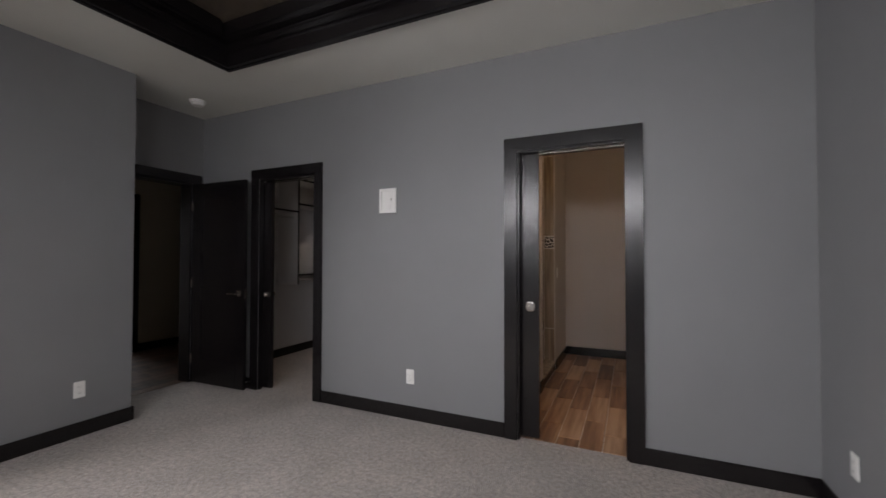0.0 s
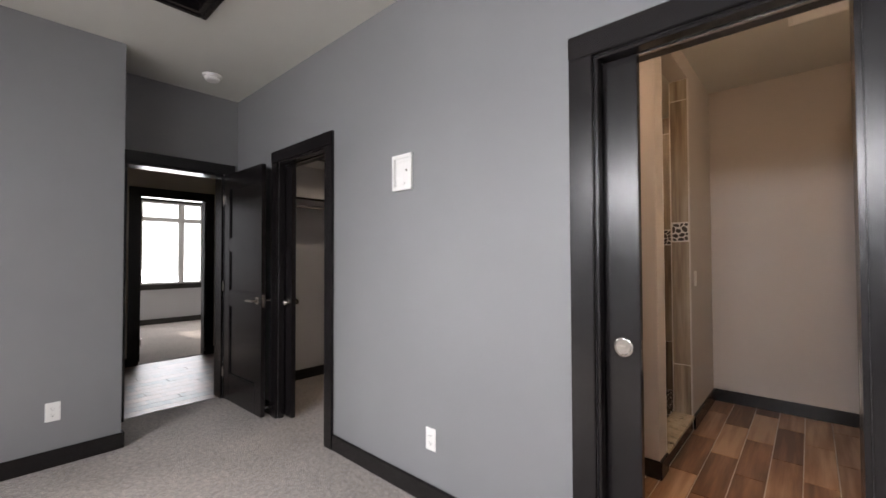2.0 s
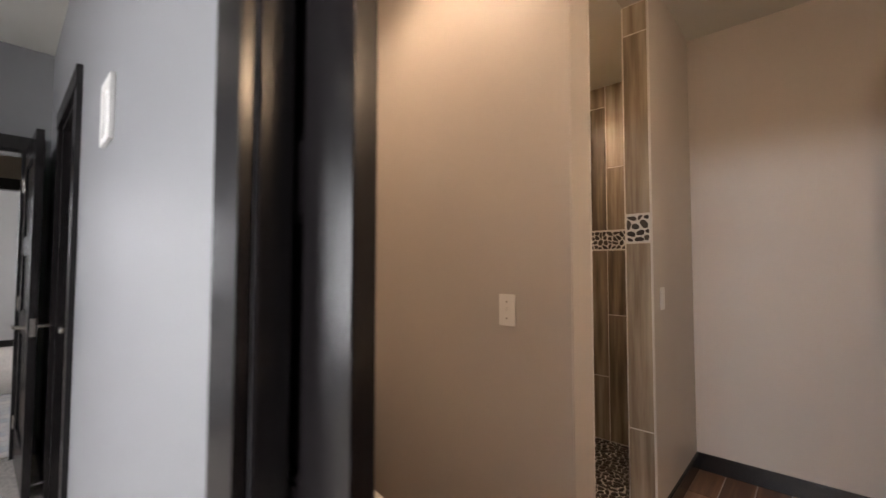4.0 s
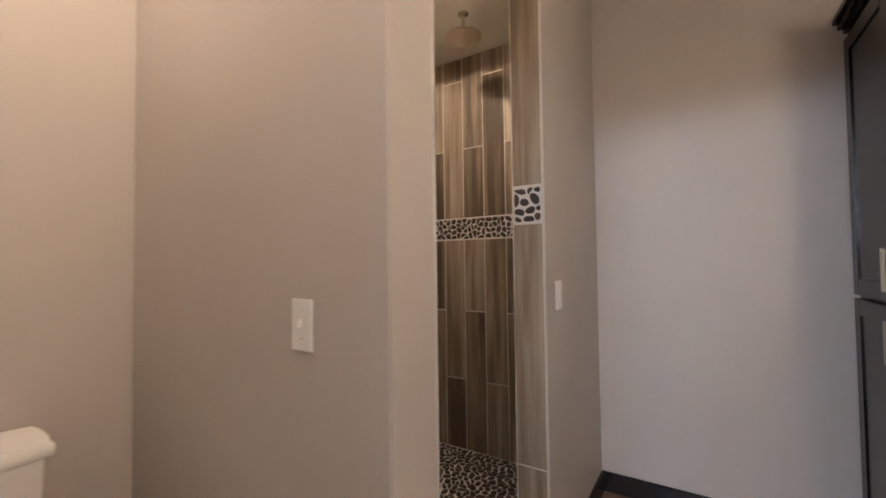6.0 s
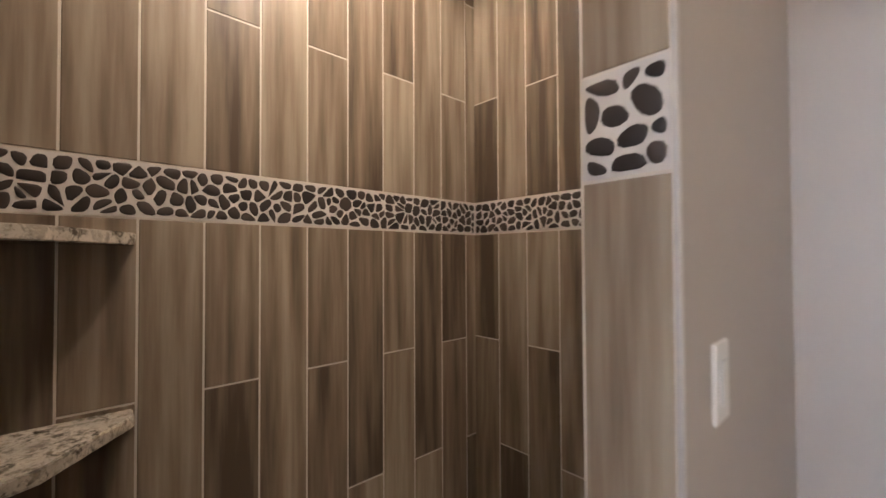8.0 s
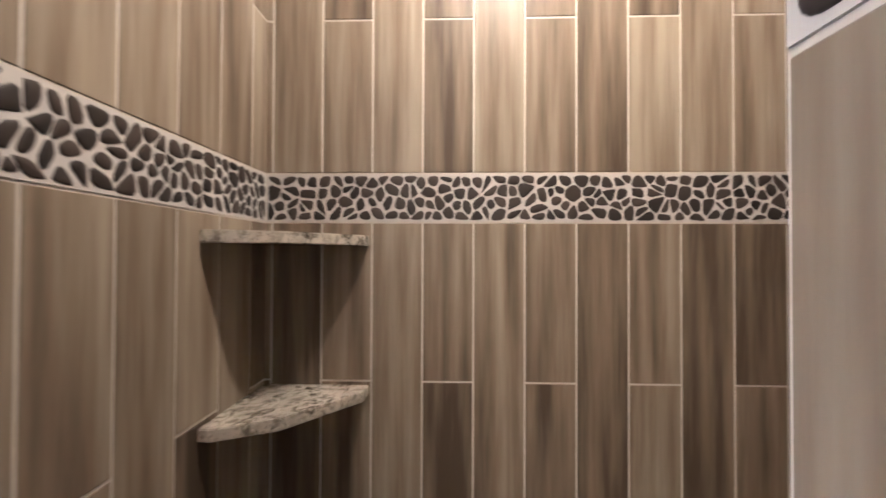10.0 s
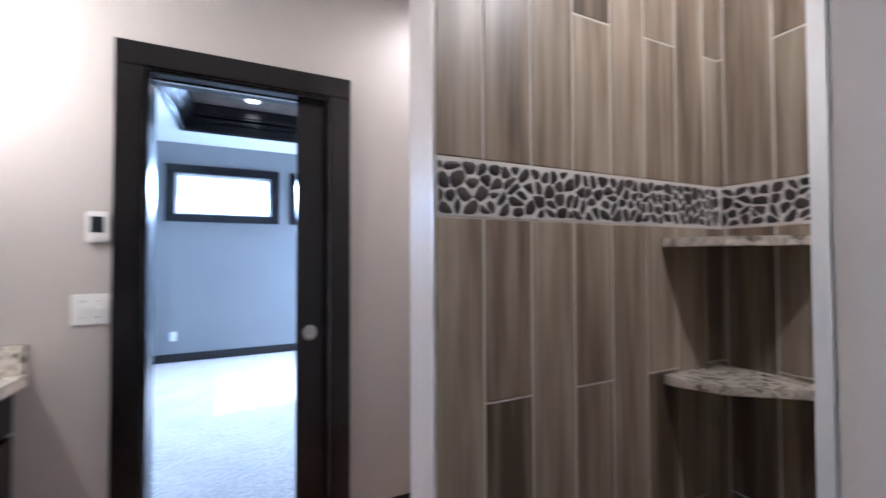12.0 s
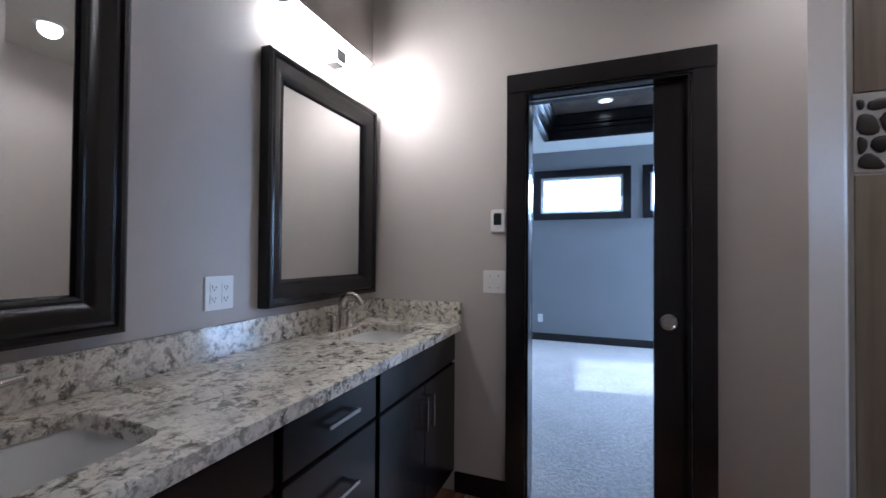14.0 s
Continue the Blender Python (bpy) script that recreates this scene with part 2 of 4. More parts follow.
def tube(points, radius, seg=10, taper=None):
    """A round bar along points."""
    bm = bmesh.new()
    pts = [Vector(p) for p in points]
    rings = []
    for i, p in enumerate(pts):
        d = (pts[min(i + 1, len(pts) - 1)] - pts[max(i - 1, 0)]).normalized()
        side = d.cross(Vector((0, 0, 1)))
        side = side.normalized() if side.length > 1e-3 else Vector((1, 0, 0))
        up = side.cross(d)
        r = radius * (taper[i] if taper else 1)
        rings.append([bm.verts.new(p + r * (side * math.cos(a) + up * math.sin(a))) for a in (2 * math.pi * k / seg for k in range(seg))])
    for a, b in zip(rings, rings[1:]):
        for i in range(seg):
            bm.faces.new((a[i], a[(i + 1) % seg], b[(i + 1) % seg], b[i]))
    bm.faces.new(rings[0])
    bm.faces.new(rings[-1])
    return bm


def mesh_of(bm, name, material, smooth=None):
    bmesh.ops.recalc_face_normals(bm, faces=bm.faces)
    me = bpy.data.meshes.new(name)
    bm.to_mesh(me)
    bm.free()
    me.materials.append(material)
    if smooth:
        me.shade_smooth()
        me.set_sharp_from_angle(angle=radians(smooth))
    return me


def part(name, bm, material, parent=None, label="", smooth=35):
    ob = new(name, mesh_of(bm, name, material, smooth))
    if parent:
        ob.parent = parent
    return tagged(ob, label)


def thing(name, label, category, at=(0, 0, 0), group="", kind=""):
    """An Empty at a thing's base; parts are given in its own coordinates."""
    ob = new(name)
    ob.empty_display_size = 0.05
    ob.location = at
    return tagged(ob, label, category, group, kind)


def struct(name, bm, material, label, category="", smooth=None):
    return tagged(new(name, mesh_of(bm, name, material, smooth)), label, category or name.split("_")[0], kind="structure")


# ---- the plan, in metres ----
H = 2.745                  # ceiling
DH = 2.04                  # door openings
XR = 1.08                  # bedroom's side wall
XV = 1.02                  # vanity wall
XB = -1.765                # back of shower and toilet recess
XF = -0.63                 # front of shower
Y1, Y2, YJ, YF = 1.04, 1.19, 1.930, 2.79   # partition, shower jamb, far wall
YW = -3.925                # window wall
XC = -3.43                 # bedroom's projecting wall
XH = -3.96                 # wall with the hall door
CL0, CL1 = -3.13, -2.43    # closet opening
BD0, BD1 = -0.575, 0.14    # bathroom opening
HS = 2.605                 # shower ceiling


def door_wall(y0, y1, x0, x1):
    """One skin of the wall between bedroom and bathroom, with both openings."""
    return [(x0, CL0, y0, y1, 0, H), (CL0, CL1, y0, y1, DH, H), (CL1, BD0, y0, y1, 0, H), (BD0, BD1, y0, y1, DH, H), (BD1, x1, y0, y1, 0, H)]


struct("wall_north", boxes(*door_wall(0, 0.045, XH - 0.12, XR + 0.12)), GREY, "matte grey painted bedroom wall with two door openings")
struct("wall_north_inner", boxes((-1.88, BD0, 0.095, 0.14, 0, H), (BD0, BD1, 0.095, 0.14, DH, H), (BD1, XV + 0.12, 0.095, 0.14, 0, H)), BEIGE,
       "greige painted bathroom wall round the pocket door")
struct("wall_closet_inner", boxes((XH - 0.12, CL0, 0.095, 0.14, 0, H), (CL0, CL1, 0.095, 0.14, DH, H), (CL1, -1.88, 0.095, 0.14, 0, H)), LIGHTP,
       "pale grey painted closet wall beside its door")
struct("wall_east", box(XR, XR + 0.12, YW - 0.15, 0, 0, H), GREY, "matte grey painted bedroom side wall")
W5 = (-3.45, -2.17)
W1, W2, WZ = (-0.52, 0.61), (-1.97, -0.84), (1.84, 2.38)
struct("wall_south", boxes((XC - 0.12, XR, YW - 0.15, YW, 0, WZ[0]), (XC - 0.12, XR, YW - 0.15, YW, WZ[1], H), (XC - 0.12, W2[0], YW - 0.15, YW, *WZ),
                           (W2[1], W1[0], YW - 0.15, YW, *WZ), (W1[1], XR, YW - 0.15, YW, *WZ)), GREY, "matte grey bedroom wall with high windows")
struct("wall_west", boxes((XC - 0.12, XC, YW, W5[0], 0, H), (XC - 0.12, XC, W5[1], -0.94, 0, H), (XC - 0.12, XC, *W5, 0, 0.3), (XC - 0.12, XC, *W5, 2.1, H), (XH - 0.12, XC - 0.12, -1.06, -0.94, 0, H)), GREY, "matte grey projecting bedroom wall")
struct("wall_hall_door", boxes((XH - 0.12, XH, -0.94, -0.85, 0, H), (XH - 0.12, XH, -0.85, -0.12, DH, H), (XH - 0.12, XH, -0.12, 0, 0, H)), GREY,
       "grey painted wall above the open hall door")
struct("floor_carpet", box(XC - 0.12, XR + 0.1, YW - 0.1, 0.05, -0.1, 0), CARPET, "speckled greige cut-pile bedroom carpet", "carpet")
struct("floor_carpet_recess", box(XH - 0.06, XC - 0.12, -0.94, 0.05, -0.1, 0), CARPET, "speckled greige carpet at the hall door", "carpet")
struct("floor_closet", box(XH - 0.12, -1.88, 0.05, 2.2, -0.1, 0), CARPET, "greige carpet in the walk-in closet", "carpet")
# ceilings
TX0, TX1, TY0, TY1, TH = -2.66, 0.44, -3.25, -0.71, 3.02
struct("ceiling", boxes((XH - 0.12, TX0, YW - 0.15, 0, H, H + 0.1), (TX1, XR + 0.12, YW - 0.15, 0, H, H + 0.1), (TX0, TX1, YW - 0.15, TY0, H, H + 0.1),
                        (TX0, TX1, TY1, 0, H, H + 0.1)), CEIL, "pale painted bedroom ceiling round a raised tray")
struct("ceiling_tray", boxes((TX0 - 0.1, TX1 + 0.1, TY0 - 0.1, TY1 + 0.1, TH, TH + 0.05)), MARBLE, "dark mottled faux-finish tray ceiling")


def frame_ring(x0, x1, y0, y1, w, z0, z1):
    return [(x0, x1, y0, y0 + w, z0, z1), (x0, x1, y1 - w, y1, z0, z1), (x0, x0 + w, y0 + w, y1 - w, z0, z1), (x1 - w, x1, y0 + w, y1 - w, z0, z1)]


tm = thing("tray_moulding", "dark espresso stepped crown moulding of the tray ceiling", "moulding", kind="structure")
part("fascia", boxes(*frame_ring(TX0, TX1, TY0, TY1, 0.03, H - 0.012, TH)), TRIMH, tm)
part("crown", boxes(*frame_ring(TX0 + 0.03, TX1 - 0.03, TY0 + 0.03, TY1 - 0.03, 0.045, H + 0.09, H + 0.135), bevel=0.012), TRIMH, tm)
part("crown", boxes(*frame_ring(TX0 + 0.03, TX1 - 0.03, TY0 + 0.03, TY1 - 0.03, 0.10, TH - 0.13, TH), bevel=0.02), TRIMH, tm)
part("lip", boxes(*frame_ring(TX0 - 0.035, TX1 + 0.035, TY0 - 0.035, TY1 + 0.035, 0.035, H - 0.018, H - 0.001), bevel=0.005), TRIMH, tm)

# bathroom shell
struct("ceiling_bath", box(XB - 0.12, XV + 0.12, 0.14, YF + 0.12, H, H + 0.1), CEIL, "pale painted bathroom ceiling")
struct("ceiling_shower", box(XB, XF - 0.12, Y2, YF, HS, HS + 0.05), CEIL, "lowered pale ceiling over the shower")
struct("wall_vanity", box(XV, XV + 0.12, 0.14, YF + 0.12, 0, H), BEIGE, "greige painted wall behind the vanity")
struct("wall_far", box(XB - 0.12, XV, YF, YF + 0.12, 0, H), BEIGE, "greige painted far bathroom wall")
struct("wall_back", box(XB - 0.12, XB, 0.14, YF, 0, H), BEIGE, "greige painted wall behind the toilet")
struct("wall_partition", boxes((XB, XF, Y1, Y2, 0, H), bevel=0.004), BEIGE, "greige painted partition between toilet and shower")
struct("wall_shower_front", boxes((XF - 0.12, XF, YJ, YF, 0, H), (XF - 0.12, XF, Y2, YJ, HS, H)), BEIGE, "greige painted wall beside the shower opening")
bath_floor = struct("floor_bath", box(XB - 0.05, XV + 0.05, 0.05, YF + 0.05, -0.1, -0.006), GROUT, "wood-look plank tile floor with pale grout", "tile floor")
# closet shell
struct("wall_closet_west", box(XH - 0.12, XH, 0.14, 2.3, 0, H), LIGHTP, "pale grey closet wall behind the shelving")
struct("wall_closet_far", box(XH - 0.12, -1.88, 2.2, 2.3, 0, H), LIGHTP, "pale grey end wall of the closet")
struct("ceiling_closet", box(XH - 0.12, -1.88, 0.14, 2.3, H, H + 0.1), CEIL, "pale closet ceiling")
# hall and far rooms
XD, XW = -5.93, -9.4
O1, O2 = (-0.38, 0.36), (-1.53, -0.79)
hall_floor = struct("floor_hall", box(XD - 0.06, XH - 0.06, -1.65, 2.6, -0.1, -0.006), SLOT, "dark brown hardwood hall floor", "wood floor")
struct("wall_hall_far", boxes((XD - 0.12, XD, -1.65, O2[0], 0, H), (XD - 0.12, XD, *O2, DH, H), (XD - 0.12, XD, O2[1], O1[0], 0, H), (XD - 0.12, XD, *O1, DH, H),
                              (XD - 0.12, XD, O1[1], 2.6, 0, H)), HALLP, "tan painted hall wall with two doorways")
struct("wall_hall_near", boxes((XH - 0.16, XH - 0.12, -1.65, -0.85, 0, H), (XH - 0.16, XH - 0.12, -0.85, -0.12, DH, H), (XH - 0.16, XH - 0.12, -0.12, 2.6, 0, H)), HALLP, "tan painted hall side of the bedroom wall")
struct("wall_hall_end", boxes((XD, XH - 0.16, -1.77, -1.65, 0, H), (XD, XH - 0.16, 2.6, 2.72, 0, H)), HALLP, "tan painted hall end walls")
struct("ceiling_hall", box(XD - 0.12, XH - 0.12, -1.65, 2.6, H, H + 0.1), CEIL, "pale hall ceiling")
struct("floor_far_room", box(XW, XD - 0.06, -1.65, 2.6, -0.1, -0.001), CARPET, "greige carpet in the rooms across the hall", "carpet")
struct("wall_far_room_sides", boxes((XW, XD - 0.12, -1.77, -1.65, 0, H), (XW, XD - 0.12, 2.6, 2.72, 0, H), (XW, XD - 0.12, -0.64, -0.52, 0, H)), LIGHTP, "pale grey room walls across the hall")
struct("ceiling_far_room", box(XW, XD - 0.12, -1.65, 2.6, H, H + 0.1), CEIL, "pale ceiling across the hall")
F1, F2, FZ = (0.33, 1.42), (-1.55, -0.75), (0.76, 2.40)
struct("wall_far_room_west", boxes((XW - 0.15, XW, -1.65, 2.6, 0, FZ[0]), (XW - 0.15, XW, -1.65, 2.6, FZ[1], H), (XW - 0.15, XW, -1.65, F2[0], *FZ),
                                   (XW - 0.15, XW, F2[1], F1[0], *FZ), (XW - 0.15, XW, F1[1], 2.6, *FZ)), LIGHTP, "pale grey window wall across the hall")

# ---- trim ----


def casing(name, axis, plane, side, a0, a1, label):
    """Flat door casing round an opening a0..a1 in a wall face; side: the way that it stands out."""
    t = thing(name, label, "door casing", kind="structure")
    w, d = 0.092, 0.02
    p0, p1 = sorted((plane, plane + side * d))
    q0, q1 = sorted((plane, plane + side * (d + 0.003)))
    for lo, hi, z0, z1, m, f, g in ((a0 - w, a0, 0, DH, TRIM, p0, p1), (a1, a1 + w, 0, DH, TRIM, p0, p1), (a0 - w, a1 + w, DH, DH + 0.092, TRIMH if axis == "x" else TRIMY, q0, q1)):
        r = (lo, hi, f, g, z0, z1) if axis == "x" else (f, g, lo, hi, z0, z1)
        part("head_casing" if z0 else "side_casing", boxes(r, bevel=0.003), m, t)
    return t


casing("trim_bath_door", "x", 0, -1, BD0, BD1, "dark espresso casing round the bathroom pocket door")
casing("trim_bath_door_inner", "x", 0.14, 1, BD0, BD1, "dark espresso casing on the bathroom side")
casing("trim_closet_door", "x", 0, -1, CL0, CL1, "dark espresso casing round the closet pocket door")
casing("trim_hall_door", "y", XH, 1, -0.85, -0.12, "dark espresso casing round the hall door")
casing("trim_hall_door_outer", "y", XH - 0.16, -1, -0.85, -0.12, "dark espresso casing on the hall side")
casing("trim_far_door", "y", XD, 1, *O1, "dark espresso casing across the hall")
casing("trim_far_door", "y", XD, 1, *O2, "dark espresso casing across the hall")
# jambs
for nm, a0, a1 in (("jamb_bath_door", BD0, BD1), ("jamb_closet_door", CL0, CL1)):
    j = thing(nm, "dark espresso pocket door jamb with a slot", "door jamb", kind="structure")
    part("jamb", boxes((a0, a0 + 0.015, 0.0, 0.045, 0, DH), (a0, a0 + 0.015, 0.095, 0.14, 0, DH), bevel=0.002), TRIM, j)
    part("jamb", boxes((a1 - 0.015, a1, 0, 0.14, 0, DH), bevel=0.002), TRIM, j)
    part("strike_plate", boxes((a1 - 0.0165, a1 - 0.015, 0.055, 0.085, 0.86, 0.99), bevel=0.0005), NICKEL, j, "nickel strike plate")
    part("head", boxes((a0 + 0.015, a1 - 0.015, 0, 0.05, DH - 0.015, DH), (a0 + 0.015, a1 - 0.015, 0.09, 0.14, DH - 0.015, DH)), TRIMH, j)
    part("track", box(a0 + 0.015, a1 - 0.015, 0.062, 0.078, DH - 0.02, DH), NICKEL, j, "metal door track")
for nm, x0, x1, a in (("jamb_hall_door", XH - 0.16, XH, (-0.85, -0.12)), ("jamb_far_door", XD - 0.12, XD, O1), ("jamb_far_door", XD - 0.12, XD, O2)):
    j = thing(nm, "dark espresso door jamb with a stop", "door jamb", kind="structure")
    part("jamb", boxes((x0, x1, a[0], a[0] + 0.018, 0, DH)), TRIM, j)
    part("jamb", boxes((x0, x1, a[1] - 0.018, a[1], 0, DH)), TRIM, j)
    part("head", boxes((x0, x1, a[0] + 0.018, a[1] - 0.018, DH - 0.018, DH)), TRIMY, j)
    part("strike_plate", box(x1 - 0.05, x1 - 0.025, a[0] + 0.018, a[0] + 0.0195, 0.88, 0.98), NICKEL, j, "nickel strike plate")


def baseboard(x0, x1, y0, y1, h=0.105):
    struct("baseboard", boxes((x0, x1, y0, y1, 0, h), bevel=0.004), TRIMH if x1 - x0 > y1 - y0 else TRIMY, "dark espresso baseboard along the wall", "baseboard", 40)


baseboard(CL1 + 0.092, BD0 - 0.092, -0.016, 0)
baseboard(BD1 + 0.092, XR, -0.016, 0)
baseboard(XH, CL0 - 0.092, -0.016, 0)
baseboard(XR - 0.016, XR, YW, -0.016)
baseboard(XC, XR - 0.016, YW, YW + 0.016)
baseboard(XC, XC + 0.016, YW + 0.016, -0.94)
baseboard(XH + 0.025, XC + 0.016, -0.94, -0.924)
baseboard(XF, XF + 0.016, YJ + 0.01, YF - 0.016)
baseboard(XF, 0.40, YF - 0.016, YF)
baseboard(XB, XF + 0.016, Y1 - 0.016, Y1)
baseboard(XF, XF + 0.016, Y1, Y2 - 0.006)
baseboard(XB, XB + 0.016, 0.156, Y1 - 0.016)
baseboard(XB, BD0 - 0.092, 0.14, 0.156)
baseboard(BD1 + 0.092, 0.50, 0.14, 0.156)
baseboard(XH, XH + 0.016, 0.14, 2.2)
baseboard(XH + 0.016, -1.88, 2.184, 2.2)
baseboard(XD, XD + 0.016, O2[1] + 0.092, O1[0] - 0.092)
baseboard(XD, XD + 0.016, O1[1] + 0.092, 2.6)
baseboard(XD, XD + 0.016, -1.65, O2[0] - 0.092)
baseboard(XW, XW + 0.016, -0.52, 2.6)
baseboard(XW + 0.016, XD - 0.12, -0.52, -0.504)
baseboard(XW, XW + 0.016, -1.65, -0.64)

# ---- windows ----


def window(name, axis, plane, side, a, z, trim, muntins=(), rails=(), label=""):
    """A window in an opening a x z of a wall whose room face is at plane; side: the way into the room."""
    t = thing(name, label, "window", kind="structure")

    def b(lo, hi, d0, d1, z0, z1):
        d0, d1 = sorted((plane + side * d0, plane + side * d1))
        return (lo, hi, d0, d1, z0, z1) if axis == "x" else (d0, d1, lo, hi, z0, z1)
    w = trim
    mh = TRIMH if axis == "x" else TRIMY
    part("head_casing", boxes(b(a[0] - w, a[1] + w, 0, 0.022, z[1], z[1] + w), bevel=0.003), mh, t)
    part("sill_casing", boxes(b(a[0] - w, a[1] + w, 0, 0.026, z[0] - w, z[0]), bevel=0.003), mh, t)
    part("side_casing", boxes(b(a[0] - w, a[0], 0, 0.02, z[0], z[1]), bevel=0.003), TRIM, t)
    part("side_casing", boxes(b(a[1], a[1] + w, 0, 0.02, z[0], z[1]), bevel=0.003), TRIM, t)
    part("reveal", boxes(b(a[0], a[0] + 0.01, -0.10, 0, z[0], z[1]), b(a[1] - 0.01, a[1], -0.10, 0, z[0], z[1]), b(a[0] + 0.01, a[1] - 0.01, -0.10, 0, z[1] - 0.01, z[1]),
                         b(a[0] + 0.01, a[1] - 0.01, -0.10, 0, z[0], z[0] + 0.01)), TRIM, t)
    f = 0.045
    part("window_frame", boxes(b(a[0] + 0.01, a[0] + f, -0.10, -0.05, z[0] + 0.01, z[1] - 0.01), b(a[1] - f, a[1] - 0.01, -0.10, -0.05, z[0] + 0.01, z[1] - 0.01),
                               b(a[0] + f, a[1] - f, -0.10, -0.05, z[1] - f, z[1] - 0.01), b(a[0] + f, a[1] - f, -0.10, -0.05, z[0] + 0.01, z[0] + f), bevel=0.003), WHITE, t, "pale vinyl window frame")
    for m in muntins:
        part("mullion", boxes(b(m - 0.05, m + 0.05, -0.10, -0.045, z[0] + f, z[1] - f), bevel=0.003), WHITE, t)
    for r in rails:
        part("rail", boxes(b(a[0] + f, a[1] - f, -0.10, -0.047, r - 0.042, r + 0.042), bevel=0.003), WHITE, t)
    g = part("pane", boxes(b(a[0] + f, a[1] - f, -0.078, -0.072, z[0] + f, z[1] - f)), GLASS, t)
    g.visible_shadow = False


window("window_1", "x", YW, 1, W1, WZ, 0.09, label="high transom window in dark espresso casing")
window("window_2", "x", YW, 1, W2, WZ, 0.09, label="high transom window in dark espresso casing")
window("window_5", "y", XC, 1, W5, (0.3, 2.1), 0.09, (), (), "tall side window in dark espresso casing")
window("window_3", "y", XW, 1, F1, FZ, 0.09, (1.02,), (2.04,), "bright room window with a transom light")
window("window_4", "y", XW, 1, F2, FZ, 0.09, (), (2.04,), "bright room window with a transom light")
struct("ground", box(-400, 400, -400, 400, -0.9, -0.8), plain("lawn", (0.09, 0.11, 0.05), 0.9, vary=0.4), "flat ground outside the house")
for nm, r in (("backdrop_south", (-12, 12, -14.2, -14, -0.8, 9)), ("backdrop_west", (-22.2, -22, -9, 9, -0.8, 7))):
    o = struct(nm, boxes(r), SKYCARD, "bright overexposed outdoors beyond the windows", "backdrop")

# ---- doors ----


def leaf(parent, x0, x1, z0, z1, y0, y1, panels=((1.44, 1.90), (0.98, 1.34), (0.24, 0.86))):
    """A three-panel craftsman leaf in its thing's own coordinates."""
    s = 0.11
    bm = bmesh.new()
    for r in ((x0, x0 + s, y0, y1, z0, z1), (x1 - s, x1, y0, y1, z0, z1)):
        bm_box(bm, *r, bevel=0.002)
    part("stile", bm, TRIM, parent)
    edges = [z0] + [v for p in sorted(panels) for v in p] + [z1]
    for a, b in zip(edges[::2], edges[1::2]):
        part("rail", boxes((x0 + s, x1 - s, y0, y1, a, b), bevel=0.002), TRIMH, parent)
    for a, b in panels:
        part("panel", boxes((x0 + s, x1 - s, y0 + 0.012, y1 - 0.012, a, b)), TRIM, parent)
        f = 0.012
        part("moulding", boxes(*[(u0, u1, yy0, yy1, w0, w1) for yy0, yy1 in ((y0 + 0.004, y0 + 0.012), (y1 - 0.012, y1 - 0.004)) for u0, u1, w0, w1 in
                                 ((x0 + s, x1 - s, a, a + f), (x0 + s, x1 - s, b - f, b), (x0 + s, x0 + s + f, a + f, b - f), (x1 - s - f, x1 - s, a + f, b - f))]), TRIM, parent)


hd = tagged(thing("door_1", "", "", (XH + 0.03, -0.105, 0)), "open dark espresso three-panel hall door", "door", kind="structure")
hd.rotation_euler = (0, 0, radians(1.5))
leaf(hd, 0.0, 0.725, 0.012, 2.03, -0.0175, 0.0175)
for sgn in (-1, 1):
    y = sgn * 0.0175
    h = part("door_handle", boxes((0.64, 0.69, *sorted((y, y + sgn * 0.008)), 0.90, 0.96), bevel=0.002), NICKEL, hd, "square nickel lever handle")
    part("spindle", lathe([(0.011, 0), (0.011, sgn * 0.045)], (0.665, y, 0.93), "y", 14), NICKEL, h)
    part("lever", boxes((0.555, 0.68, *sorted((y + sgn * 0.045, y + sgn * 0.057)), 0.921, 0.939), bevel=0.004), NICKEL, h)
part("latch_plate", box(0.725, 0.7265, -0.012, 0.012, 0.88, 0.98), NICKEL, hd)
for z in (0.25, 1.02, 1.80):
    part("hinge", lathe([(0.008, -0.045), (0.008, 0.045)], (-0.01, -0.02, z), "z", 10), NICKEL, hd)


fd = tagged(thing("door_4", "", "", (XD - 0.13, O1[0] + 0.04, 0)), "open dark espresso door in the room across the hall", "door", kind="structure")
fd.rotation_euler = (0, 0, radians(176))
leaf(fd, 0.0, 0.71, 0.012, 2.02, -0.0175, 0.0175)
for z in (0.25, 1.02, 1.80):
    part("hinge", lathe([(0.008, -0.045), (0.008, 0.045)], (-0.01, -0.02, z), "z", 10), NICKEL, fd)


def pocket(name, x0, x1, label):
    d = tagged(thing(name, "", "", (0, 0.07, 0)), label, "door", kind="structure")
    leaf(d, x0, x1, 0.012, 2.022, -0.0175, 0.0175)
    return d


bd = pocket("door_2", -1.235, -0.435, "dark espresso pocket door slid mostly into the wall")
for sgn in (-1, 1):
    p = part("pull", lathe([(0.036, 0), (0.036, sgn * 0.002), (0.033, sgn * 0.004), (0.029, sgn * 0.004), (0.026, sgn * 0.0005), (0.001, sgn * 0.0005)], (-0.495, sgn * 0.0175, 0.935), "y", 32), NICKEL, bd, "round brushed nickel flush pull")
    part("thumb_turn", boxes((-0.511, -0.479, *sorted((sgn * 0.018, sgn * 0.025)), 0.931, 0.939), bevel=0.002), NICKEL, p)
part("edge_pull", boxes((-0.435, -0.4335, -0.01, 0.01, 0.86, 0.97)), NICKEL, bd, "nickel edge pull")
cd = pocket("door_3", -3.74, -3.015, "dark espresso closet pocket door slid mostly into the wall")
